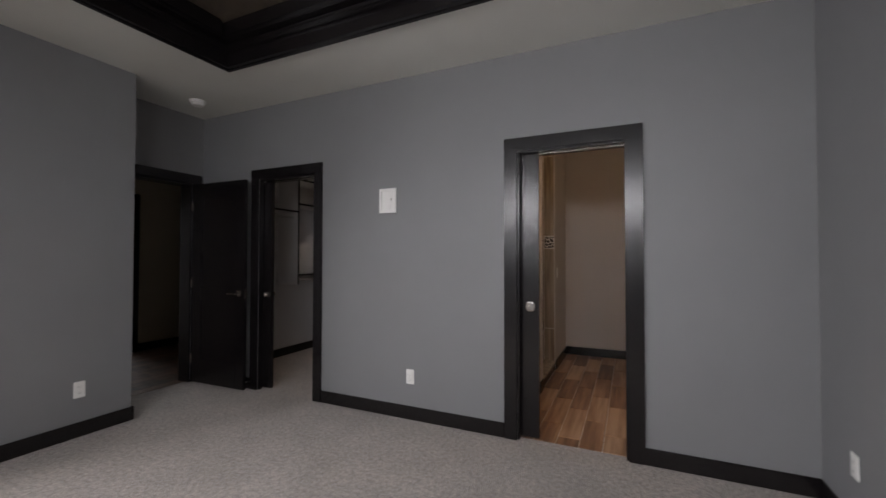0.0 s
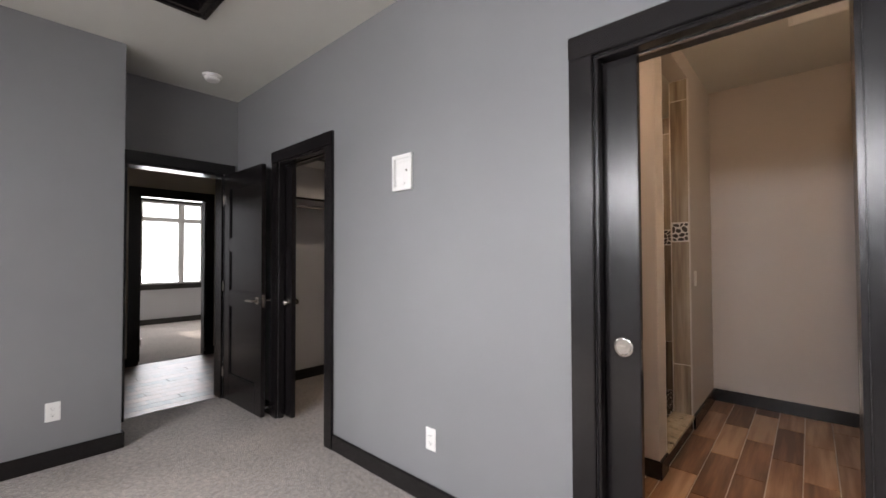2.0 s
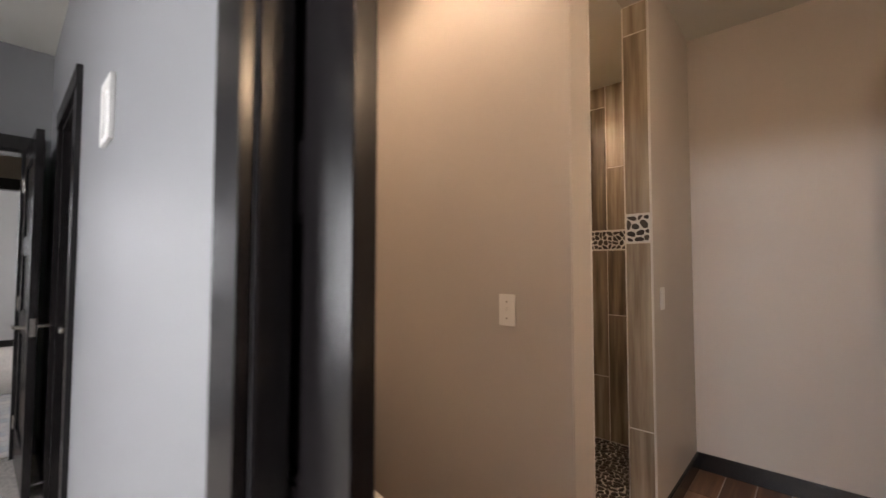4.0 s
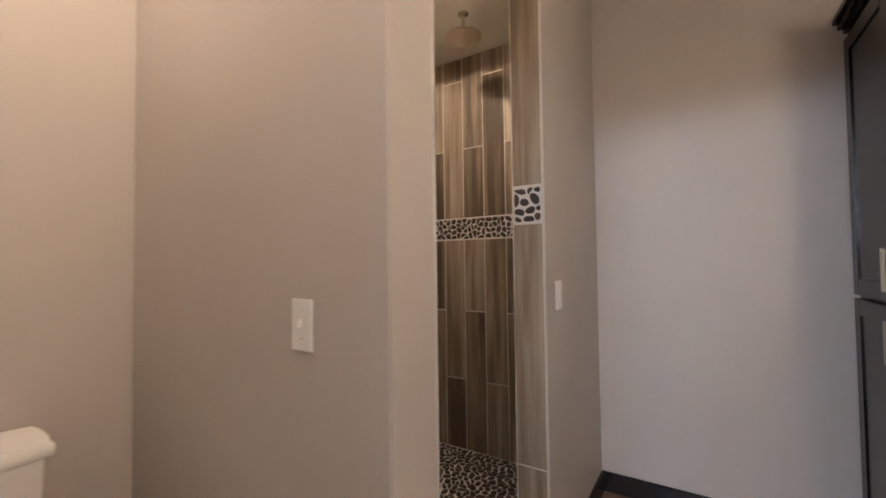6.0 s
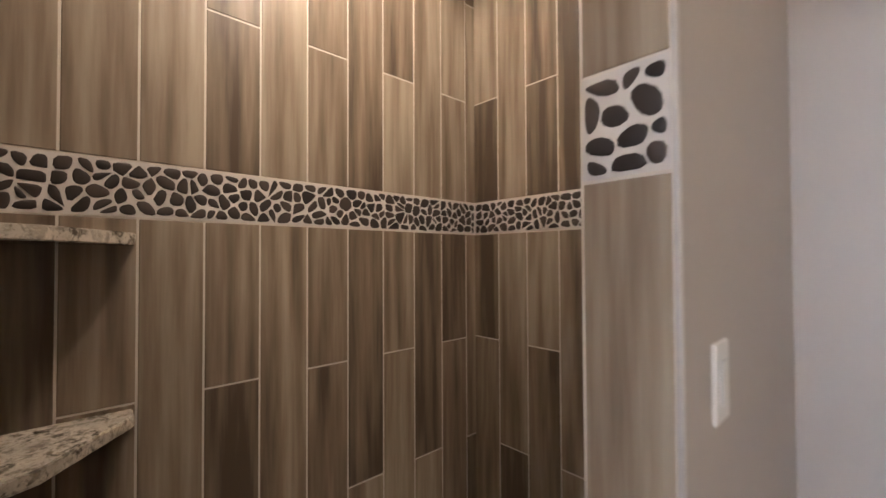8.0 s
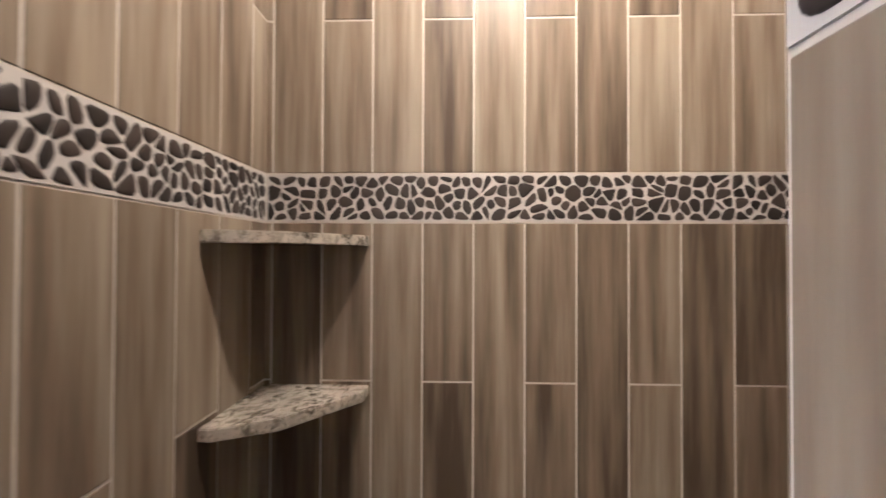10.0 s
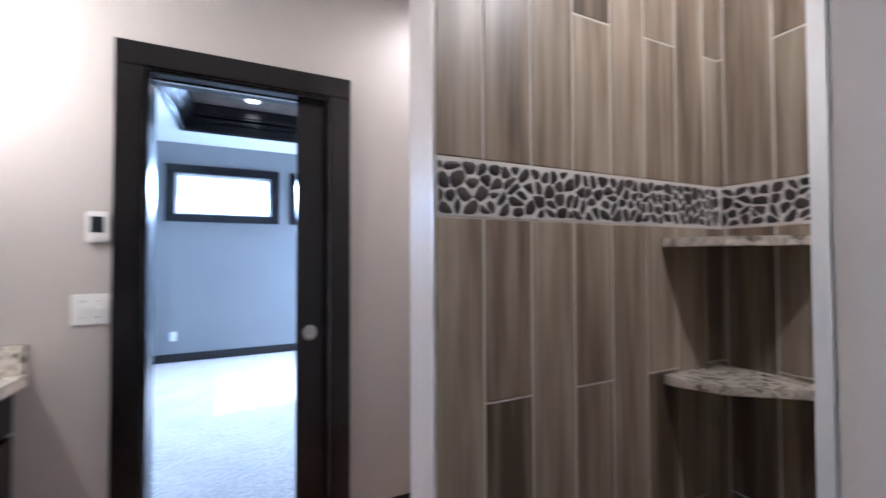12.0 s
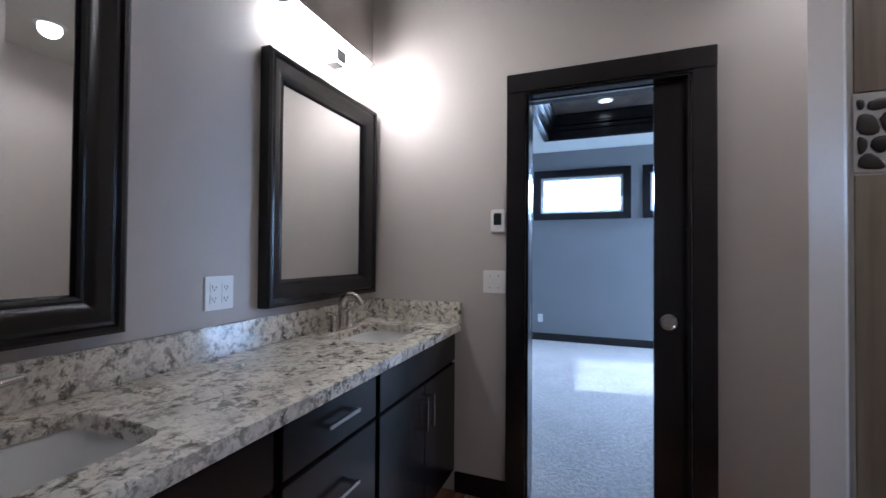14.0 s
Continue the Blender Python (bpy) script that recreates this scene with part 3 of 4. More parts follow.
for sgn in (-1, 1):
    part("knob", lathe([(0.026, 0), (0.026, sgn * 0.004), (0.010, sgn * 0.007), (0.010, sgn * 0.02), (0.022, sgn * 0.03), (0.024, sgn * 0.038), (0.014, sgn * 0.046)], (-3.06, sgn * 0.0175, 0.92), "y", 22), NICKEL, cd, "small round nickel knob")
ds = tagged(new("door_stop", mesh_of(tube([(-3.27, -0.016, 0.06), (-3.27, -0.07, 0.055), (-3.27, -0.085, 0.055)], 0.007, 10), "door_stop", WHITE, 40)), "white rod door stop on the baseboard", "door stop")

# ---- plates and small fixtures ----


def plate(name, at, normal, w, h, label, category, kind_of="toggle", gangs=1):
    """A wall plate; local x across, z up, -y out of the wall."""
    t = thing(name, label, category, at)
    t.rotation_euler = (0, 0, math.atan2(normal[0], -normal[1]))
    part("cover", boxes((-w / 2, w / 2, -0.006, 0.0, -h / 2, h / 2), bevel=0.0025), WHITE, t)
    for g in range(gangs):
        cx = (g - (gangs - 1) / 2) * 0.046
        if kind_of == "toggle":
            part("toggle", boxes((cx - 0.005, cx + 0.005, -0.018, -0.006, -0.004, 0.012), bevel=0.002), WHITE, t)
            for z in (-0.03, 0.03):
                part("screw", lathe([(0.003, 0), (0.003, -0.001)], (cx, -0.006, z), "y", 8), NICKEL, t)
        elif kind_of == "rocker":
            part("rocker", boxes((cx - 0.016, cx + 0.016, -0.010, -0.006, -0.033, 0.033), bevel=0.002), WHITE, t)
        else:
            for z in (-0.0195, 0.0195):
                r = part("receptacle", boxes((cx - 0.016, cx + 0.016, -0.0085, -0.006, z - 0.014, z + 0.014), bevel=0.002), WHITE, t)
                part("slots", boxes((cx - 0.0075, cx - 0.0055, -0.0092, -0.0084, z - 0.003, z + 0.006), (cx + 0.0055, cx + 0.0075, -0.0092, -0.0084, z - 0.003, z + 0.005),
                                    (cx - 0.002, cx + 0.002, -0.0092, -0.0084, z - 0.010, z - 0.006)), SLOT, r)
    return t


OUT = "white duplex outlet low on the wall"
plate("outlet", (-1.44, 0, 0.335), (0, -1), 0.07, 0.115, OUT, "outlet", "outlet")
plate("outlet", (XC, -1.275, 0.335), (1, 0), 0.07, 0.115, OUT, "outlet", "outlet")
plate("outlet", (XR, -0.36, 0.335), (-1, 0), 0.07, 0.115, OUT, "outlet", "outlet")
plate("outlet", (0.60, YW, 0.32), (0, 1), 0.07, 0.115, OUT, "outlet", "outlet")
plate("outlet", (-3.62, -0.94, 0.335), (0, 1), 0.07, 0.115, OUT, "outlet", "outlet")
plate("outlet", (XV, 1.135, 1.095), (-1, 0), 0.115, 0.115, "white double duplex outlet above the granite backsplash", "outlet", "outlet", 2)
plate("light_switch", (-0.88, Y1, 1.11), (0, -1), 0.07, 0.115, "white toggle switch on the greige partition", "light switch")
plate("light_switch", (XF, 2.075, 1.105), (1, 0), 0.07, 0.115, "white rocker switch beside the shower", "light switch", "rocker")
plate("light_switch", (0.296, 0.14, 1.097), (0, 1), 0.115, 0.115, "white double toggle switch beside the pocket door", "light switch", "toggle", 2)
plate("light_switch", (XD, -0.635, 1.1), (1, 0), 0.07, 0.115, "white rocker switch on the tan hall wall", "light switch", "rocker")

th = thing("thermostat", "white wall thermostat with a dark display", "thermostat", (0.277, 0.14, 1.405))
part("body", boxes((-0.036, 0.036, 0, 0.018, -0.058, 0.058), bevel=0.005), WHITE, th)
part("display", boxes((-0.02, 0.02, 0.018, 0.0195, -0.022, 0.038), bevel=0.0005), SCREEN, th, "dark display")
part("buttons", boxes((-0.012, -0.002, 0.018, 0.0205, -0.042, -0.034), (0.002, 0.012, 0.018, 0.0205, -0.042, -0.034)), WHITE, th)

mb = thing("media_box", "white recessed media outlet box on the grey wall", "outlet box", (-1.653, 0, 1.748))
part("flange", boxes((-0.08, 0.08, -0.014, 0, -0.1, -0.078), (-0.08, 0.08, -0.014, 0, 0.078, 0.1), (-0.08, -0.058, -0.014, 0, -0.078, 0.078), (0.058, 0.08, -0.014, 0, -0.078, 0.078), bevel=0.002), WHITE, mb)
part("recess", boxes((-0.058, -0.05, -0.004, 0, -0.078, 0.078), (-0.05, 0.058, -0.0015, 0, -0.078, 0.078), (0.05, 0.058, -0.004, -0.0015, -0.078, 0.078), (-0.05, 0.05, -0.005, -0.0015, 0.06, 0.078)), WHITE, mb)
part("screw", lathe([(0.006, 0), (0.006, -0.003)], (0.03, -0.0015, 0.01), "y", 10), NICKEL, mb)
part("tab", boxes((-0.02, 0.02, -0.008, -0.0015, -0.07, -0.055), bevel=0.002), WHITE, mb)

sd = thing("smoke_detector", "round white smoke detector on the bedroom ceiling", "smoke detector", (-3.52, -0.37, H))
part("base", lathe([(0.07, 0), (0.07, -0.012), (0.066, -0.016)], (0, 0, 0), "z", 32), WHITE, sd)
part("cover", lathe([(0.056, -0.016), (0.056, -0.034), (0.045, -0.046), (0.02, -0.05)], (0, 0, 0), "z", 32), WHITE, sd)
cv = thing("ceiling_vent", "white louvred vent in the bathroom ceiling", "vent", (0.10, 1.70, H))
part("frame", boxes((-0.15, 0.15, -0.15, -0.125, -0.012, 0), (-0.15, 0.15, 0.125, 0.15, -0.012, 0), (-0.15, -0.125, -0.125, 0.125, -0.012, 0), (0.125, 0.15, -0.125, 0.125, -0.012, 0), bevel=0.003), WHITE, cv)
part("backing", box(-0.125, 0.125, -0.125, 0.125, -0.002, -0.0005), SLOT, cv)
for i in range(12):
    y = -0.115 + i * 0.021
    part("slat", boxes((-0.125, 0.125, y - 0.006, y + 0.006, -0.010, -0.004)), WHITE, cv)


def can(at, label):
    t = thing("recessed_light", label, "recessed light", at)
    part("trim_ring", lathe([(0.085, 0), (0.085, -0.005), (0.062, -0.007), (0.058, -0.001)], (0, 0, 0), "z", 32), WHITE, t)
    l = part("lens", lathe([(0.057, -0.0005), (0.057, -0.003), (0.03, -0.006)], (0, 0, 0), "z", 28), CAN_ON, t, "lit lens")
    return t


can((-1.2, 0.6, H), "lit recessed can light over the toilet")
# unseen fixture, added to go with the closet's lamp
can((-2.9, 1.2, H), "assumed recessed can light brightening the closet")
can((-1.25, 1.95, HS), "lit recessed can light in the shower ceiling")
can((-0.27, -2.83, TH), "lit recessed can light in the dark tray ceiling")

# ---- closet fittings ----
co = thing("closet_organizer", "white closet shelving with dark edging and hanging rods", "closet shelving", (XH, 0, 0))
D = 0.34
for y in (1.02, 1.66):
    part("upright", boxes((0.002, D, y - 0.009, y + 0.009, 0.94, 2.25)), LIGHTP, co)
    part("edging", boxes((D, D + 0.006, y - 0.011, y + 0.011, 0.94, 2.25)), TRIM, co, "dark edge strip")
for y0, y1, z in ((0.30, 1.011, 1.85), (0.30, 2.18, 2.20), (1.029, 1.651, 1.06), (1.029, 1.651, 1.95), (1.669, 2.18, 1.85)):
    if z == 2.20:
        part("shelf", boxes((0.002, D, y0, y1, 2.251, 2.269)), LIGHTP, co)
        part("edging", boxes((D, D + 0.006, y0, y1, 2.249, 2.271)), TRIMY, co, "dark edge strip")
    else:
        part("shelf", boxes((0.002, D, y0, y1, z - 0.009, z + 0.009)), LIGHTP, co)
        part("edging", boxes((D, D + 0.006, y0, y1, z - 0.011, z + 0.011)), TRIMY, co, "dark edge strip")
for y0, y1, z in ((0.30, 1.011, 1.78), (1.029, 1.651, 0.99), (1.669, 2.18, 1.78)):
    part("hanging_rod", tube([(0.26, y0, z), (0.26, y1, z)], 0.013, 12), CHROME, co, "chrome hanging rod")

# ---- vanity ----
XK = 0.50                  # cabinet fronts


def bar_pull(parent, at, length, axis):
    x, y, z = at
    r = length / 2
    p = part("handle", boxes((x - 0.032, x - 0.022, *((y - r, y + r, z - 0.006, z + 0.006) if axis == "y" else (y - 0.006, y + 0.006, z - r, z + r))), bevel=0.0015), NICKEL, parent, "brushed nickel bar pull")
    for s in (-1, 1):
        yy, zz = (y + s * (r - 0.012), z) if axis == "y" else (y, z + s * (r - 0.012))
        part("post", boxes((x - 0.022, x, yy - 0.005, yy + 0.005, zz - 0.005, zz + 0.005)), NICKEL, p)


def front(parent, name, y0, y1, z0, z1):
    d = part(name, boxes((XK - 0.0, XK + 0.02, y0, y1, z0, z1), bevel=0.003), TRIMY if name == "drawer_front" else TRIM, parent)
    return d


def sink_base(y0, y1, label):
    t = thing("vanity_cabinet", label, "vanity cabinet", group="vanity cabinets")
    part("body", boxes((XK + 0.02, XV - 0.002, y0, y0 + 0.018, 0.1, 0.838), (XK + 0.02, XV - 0.002, y1 - 0.018, y1, 0.1, 0.838), (XV - 0.02, XV - 0.002, y0 + 0.018, y1 - 0.018, 0.1, 0.838),
                       (XK + 0.02, XV - 0.02, y0 + 0.018, y1 - 0.018, 0.1, 0.118), (XK + 0.02, XK + 0.038, y0 + 0.018, y1 - 0.018, 0.80, 0.838), (XK + 0.02, XK + 0.038, y0 + 0.018, y1 - 0.018, 0.65, 0.70)), TRIM, t)
    part("toe_kick", boxes((XK + 0.08, XK + 0.098, y0, y1, 0.0, 0.1)), TRIMY, t)
    front(t, "drawer_front", y0 + 0.012, y1 - 0.012, 0.685, 0.822)
    m = (y0 + y1) / 2
    for a, b, hy in ((y0 + 0.012, m - 0.002, m - 0.035), (m + 0.002, y1 - 0.012, m + 0.035)):
        d = front(t, "door", a, b, 0.115, 0.673)
        bar_pull(d, (XK, hy, 0.555), 0.14, "z")
    return t


sink_base(0.142, 0.945, "dark espresso double-door sink base below granite")
dr = thing("drawer_cabinet", "dark espresso drawer base below the granite counter", "vanity cabinet", group="vanity cabinets")
part("body", boxes((XK + 0.02, XV - 0.002, 0.947, 1.405, 0.1, 0.838)), TRIM, dr)
part("toe_kick", boxes((XK + 0.08, XK + 0.098, 0.947, 1.405, 0, 0.1)), TRIMY, dr)
for z0, z1 in ((0.685, 0.822), (0.405, 0.673), (0.115, 0.393)):
    d = front(dr, "drawer_front", 0.959, 1.393, z0, z1)
    bar_pull(d, (XK, 1.176, (z0 + z1) / 2 + 0.01), 0.15, "y")
sink_base(1.407, 2.21, "dark espresso double-door sink base below granite")

tw = thing("linen_cabinet", "tall dark espresso linen cabinet with crown moulding", "cabinet")
XT, T0, T1 = 0.385, 2.275, YF - 0.002
part("body", boxes((XT + 0.02, XV - 0.002, T0, T1, 0.1, 2.16)), TRIM, tw)
part("toe_kick", boxes((XT + 0.09, XV - 0.01, T0 + 0.002, T1, 0, 0.1)), TRIMY, tw)
for z0, z1, hz in ((1.09, 2.14, 1.20), (0.115, 1.075, 0.965)):
    d = part("door", boxes((XT, XT + 0.02, T0 + 0.01, T1 - 0.03, z0, z1), bevel=0.003), TRIM, tw)
    part("door_frame", boxes((XT - 0.006, XT, T0 + 0.01, T0 + 0.075, z0, z1), (XT - 0.006, XT, T1 - 0.095, T1 - 0.03, z0, z1), (XT - 0.006, XT, T0 + 0.075, T1 - 0.095, z0, z0 + 0.065), (XT - 0.006, XT, T0 + 0.075, T1 - 0.095, z1 - 0.065, z1), bevel=0.002), TRIM, d)
    bar_pull(d, (XT - 0.006, T0 + 0.045, hz), 0.14, "z")
crown = bmesh.new()
for i, (o, z0, z1) in enumerate(((0.0, 2.16, 2.18), (0.02, 2.18, 2.2), (0.038, 2.2, 2.225), (0.052, 2.225, 2.25))):
    bm_box(crown, XT + 0.02 - o, XV - 0.002, T0 - o * 0.4, T1, z0, z1, bevel=0.002)
part("crown", crown, TRIMY, tw)


def superell(hx, hy, a, n=8.0):
    c, s = math.cos(a), math.sin(a)
    r = (abs(c / hx) ** n + abs(s / hy) ** n) ** (-1 / n)
    return r * c, r * s


def slab_with_hole(bm, x0, x1, y0, y1, z0, z1, cx, cy, hx, hy):
    corners = [math.atan2(y - cy, x - cx) for x in (x0, x1) for y in (y0, y1)]
    angs = sorted([2 * math.pi * i / 48 - math.pi + 0.01 for i in range(48)] + corners)
    rows = []
    for a in angs:
        c, s = math.cos(a), math.sin(a)
        t = min(((x1 - cx) / c if c > 0 else (x0 - cx) / c) if abs(c) > 1e-9 else 9, ((y1 - cy) / s if s > 0 else (y0 - cy) / s) if abs(s) > 1e-9 else 9)
        ix, iy = superell(hx, hy, a)
        rows.append([bm.verts.new(p) for p in ((cx + ix, cy + iy, z0), (cx + ix, cy + iy, z1 - 0.003), (cx + ix + 0.003 * c, cy + iy + 0.003 * s, z1), (cx + t * c, cy + t * s, z1), (cx + t * c, cy + t * s, z0))])
    for p, q in zip(rows, rows[1:] + rows[:1]):
        for i in range(5):
            j = (i + 1) % 5
            bm.faces.new((p[i], p[j], q[j], q[i]))


CT = thing("countertop", "polished white granite vanity top with brown flecks", "countertop")
SX, SY = 0.745, (0.54, 1.81)
top = bmesh.new()
slab_with_hole(top, 0.468, 1.018, 0.142, 0.95, 0.84, 0.878, SX, SY[0], 0.155, 0.205)
bm_box(top, 0.468, 1.018, 0.95, 1.40, 0.84, 0.878)
slab_with_hole(top, 0.468, 1.018, 1.40, 2.26, 0.84, 0.878, SX, SY[1], 0.155, 0.205)
bmesh.ops.remove_doubles(top, verts=top.verts, dist=0.0002)
part("slab", top, GRANITE, CT, smooth=30)
part("backsplash", boxes((0.998, 1.018, 0.142, 2.26, 0.8785, 0.985), bevel=0.002), GRANITE, CT)
part("side_splash", boxes((0.47, 0.9975, 0.142, 0.162, 0.8785, 0.985), bevel=0.002), GRANITE, CT)


def sink(cy):
    t = thing("sink", "white rectangular undermount sink with rounded corners", "sink", (SX, cy, 0.0), "vanity sinks")
    bm = bmesh.new()
    rings = []
    for f, z in ((1.06, 0.838), (1.0, 0.838), (0.985, 0.80), (0.94, 0.74), (0.86, 0.712), (0.6, 0.703), (0.2, 0.698)):
        rings.append([bm.verts.new((*superell(0.162 * f, 0.212 * f, 2 * math.pi * i / 40, 8.0 if f > 0.5 else 2.0), z)) for i in range(40)])
    for a, b in zip(rings, rings[1:]):
        for i in range(40):
            bm.faces.new((a[i], a[(i + 1) % 40], b[(i + 1) % 40], b[i]))
    bm.faces.new(rings[-1])
    part("basin", bm, PORC, t, smooth=60)
    part("drain", lathe([(0.026, 0), (0.026, 0.004), (0.018, 0.005), (0.016, 0.002)], (0.0, 0, 0.698), "z", 22), NICKEL, t, "nickel drain ring")


def faucet(cy):
    t = thing("faucet", "brushed nickel two-handle arched faucet on granite", "faucet", (0.935, cy, 0.878), "vanity faucets")
    part("base", lathe([(0.028, 0), (0.027, 0.006), (0.022, 0.012), (0.018, 0.03), (0.016, 0.05)], (0, 0, 0), "z", 20), NICKEL, t)
    pts, tp = [], []
    for i in range(19):
        a = i / 18
        ang = math.pi * 0.93 * max(0, (a - 0.3) / 0.7)
        if a < 0.3:
            pts.append((0, 0, 0.045 + a / 0.3 * 0.06))
        else:
            pts.append((-0.055 + 0.055 * math.cos(ang), 0, 0.105 + 0.058 * math.sin(ang)))
        tp.append(1.25 - 0.35 * a)
    part("spout", tube(pts, 0.0145, 14, tp), NICKEL, t, smooth=60)
    for s in (-1, 1):
        h = part("handle_base", lathe([(0.026, 0), (0.025, 0.006), (0.018, 0.016), (0.014, 0.05), (0.017, 0.07), (0.010, 0.078)], (0, s * 0.062, 0), "z", 18), NICKEL, t)
        part("lever", tube([(0.0, s * 0.062, 0.073), (-0.006, s * 0.09, 0.084), (-0.012, s * 0.128, 0.090)], 0.0095, 10, (1.1, 1.0, 0.7)), NICKEL, h, smooth=60)


for cy in SY:
    sink(cy)
    faucet(cy)


def mirror(y0, y1, z0, z1, label):
    t = thing("framed_mirror", label, "mirror", (XV, 0, 0), "framed vanity mirrors")
    prof = [(0.0, 0.0), (0.0, 0.045), (0.008, 0.052), (0.018, 0.05), (0.024, 0.042), (0.034, 0.044), (0.06, 0.036), (0.085, 0.024), (0.092, 0.026), (0.1, 0.022), (0.106, 0.012), (0.106, 0.002)]
    bm = bmesh.new()
    rings = []
    for i, d in prof:
        rings.append([bm.verts.new((-0.001 - d, y, z)) for y, z in ((y0 + i, z0 + i), (y1 - i, z0 + i), (y1 - i, z1 - i), (y0 + i, z1 - i))])
    for a, b in zip(rings, rings[1:]):
        for k in range(4):
            bm.faces.new((a[k], a[(k + 1) % 4], b[(k + 1) % 4], b[k]))
    part("frame", bm, TRIM, t, "profiled espresso frame", smooth=25)
    part("mirror_glass", boxes((-0.010, -0.004, y0 + 0.104, y1 - 0.104, z0 + 0.104, z1 - 0.104)), MIRROR, t, "clear mirror glass")


mirror(0.165, 0.965, 1.02, 2.03, "framed mirror in profiled dark espresso wood")
mirror(1.455, 2.255, 1.02, 2.03, "framed mirror in profiled dark espresso wood")


def vanity_light(yc):
    t = thing("vanity_light", "lit bar light with a frosted glass shade", "wall lamp", (XV, yc, 2.19), "vanity lights")
    part("back_plate", boxes((-0.022, -0.001, -0.29, 0.29, -0.04, 0.04), bevel=0.004), NICKEL, t)
    bm = bmesh.new()
    n = 14
    ends = []
    for y in (-0.305, 0.305):
        ring = [bm.verts.new((-0.022 - 0.062 * math.sin(math.pi * i / n), y, 0.062 * math.cos(math.pi * i / n))) for i in range(n + 1)]
        ends.append(ring)
        bm.faces.new(ring)
    for i in range(n):
        bm.faces.new((ends[0][i], ends[0][i + 1], ends[1][i + 1], ends[1][i]))
    bm.faces.new((ends[0][0], ends[1][0], ends[1][n], ends[0][n]))
    part("shade", bm, LAMP_ON, t, "glowing frosted shade", smooth=40)
    part("top_cap", boxes((-0.086, -0.001, -0.307, 0.307, 0.0625, 0.068), bevel=0.002), NICKEL, t, "nickel top cap")
    part("bracket", boxes((-0.090, -0.086, -0.035, 0.035, -0.058, 0.0), (-0.086, -0.02, -0.035, 0.035, -0.068, -0.064), bevel=0.001), LIGHTP, t, "grey shade clip")


vanity_light(0.565)

# ---- toilet ----
to = thing("toilet", "white porcelain two-piece toilet with its lid closed", "toilet", (XB, 0.565, 0))


def loft(rows, n=36, power=3.0):
    """rows: (centre x, half length, half width, z)."""
    bm = bmesh.new()
    rings = []
    for cx, hx, hy, z in rows:
        rings.append([bm.verts.new((cx + superell(hx, hy, 2 * math.pi * i / n, power)[0], superell(hx, hy, 2 * math.pi * i / n, power)[1], z)) for i in range(n)])
    for a, b in zip(rings, rings[1:]):
        for i in range(n):
            bm.faces.new((a[i], a[(i + 1) % n], b[(i + 1) % n], b[i]))
    bm.faces.new(rings[0])
    bm.faces.new(rings[-1])
    return bm


part("tank", loft([(0.115, 0.08, 0.20, 0.40), (0.115, 0.09, 0.215, 0.45), (0.115, 0.095, 0.225, 0.755)], power=7), PORC, to, smooth=50)
part("tank_lid", loft([(0.115, 0.102, 0.236, 0.756), (0.115, 0.106, 0.24, 0.765), (0.115, 0.106, 0.24, 0.785), (0.115, 0.098, 0.232, 0.798)], power=8), PORC, to, smooth=50)
part("bowl", loft([(0.38, 0.24, 0.11, 0.0), (0.38, 0.235, 0.105, 0.06), (0.40, 0.22, 0.10, 0.18), (0.43, 0.25, 0.15, 0.30), (0.45, 0.27, 0.185, 0.385), (0.45, 0.27, 0.185, 0.40)], power=2.4), PORC, to, smooth=60)
part("seat", loft([(0.45, 0.27, 0.188, 0.402), (0.45, 0.272, 0.19, 0.41), (0.45, 0.268, 0.186, 0.42)], power=2.4), WHITE, to, smooth=50)
part("seat_lid", loft([(0.45, 0.27, 0.188, 0.422), (0.45, 0.268, 0.186, 0.436), (0.45, 0.24, 0.165, 0.444)], power=2.4), WHITE, to, smooth=50)
part("flush_lever", tube([(0.205, -0.16, 0.70), (0.225, -0.16, 0.70), (0.232, -0.12, 0.69), (0.232, -0.08, 0.688)], 0.008), CHROME, to, "chrome flush lever")

# ---- shower fittings ----
sh = thing("shower_head", "round nickel rain shower head on a ceiling arm", "shower head", (-1.21, 2.36, HS))
part("flange", lathe([(0.03, 0), (0.03, -0.006), (0.014, -0.012)], (0, 0, 0), "z", 24), NICKEL, sh)
part("arm", lathe([(0.010, -0.01), (0.010, -0.095)], (0, 0, 0), "z", 16), NICKEL, sh)
part("head", lathe([(0.012, -0.095), (0.018, -0.11), (0.03, -0.12), (0.1, -0.128), (0.102, -0.134), (0.098, -0.138)], (0, 0, 0), "z", 40), NICKEL, sh)


def corner_shelf(z, label):
    t = tagged(new("corner_shelf"), label, "shower shelf", "corner shelves")
    pts = [(0, 0), (0.315, 0), (0.318, 0.03), (0.255, 0.16), (0.06, 0.312), (0, 0.315)]
    bm = bmesh.new()
    lo = [bm.verts.new((XB + 0.008 + x, Y2 + 0.008 + y, z - 0.03)) for x, y in pts]
    hi = [bm.verts.new((XB + 0.008 + x, Y2 + 0.008 + y, z)) for x, y in pts]
    bm.faces.new(lo)
    bm.faces.new(hi)
    for i in range(6):
        j = (i + 1) % 6
        bm.faces.new((lo[i], lo[j], hi[j], hi[i]))
    bmesh.ops.bevel(bm, geom=bm.edges[:], offset=0.003, segments=2, affect="EDGES")
    part("slab", bm, GRANITE, t)


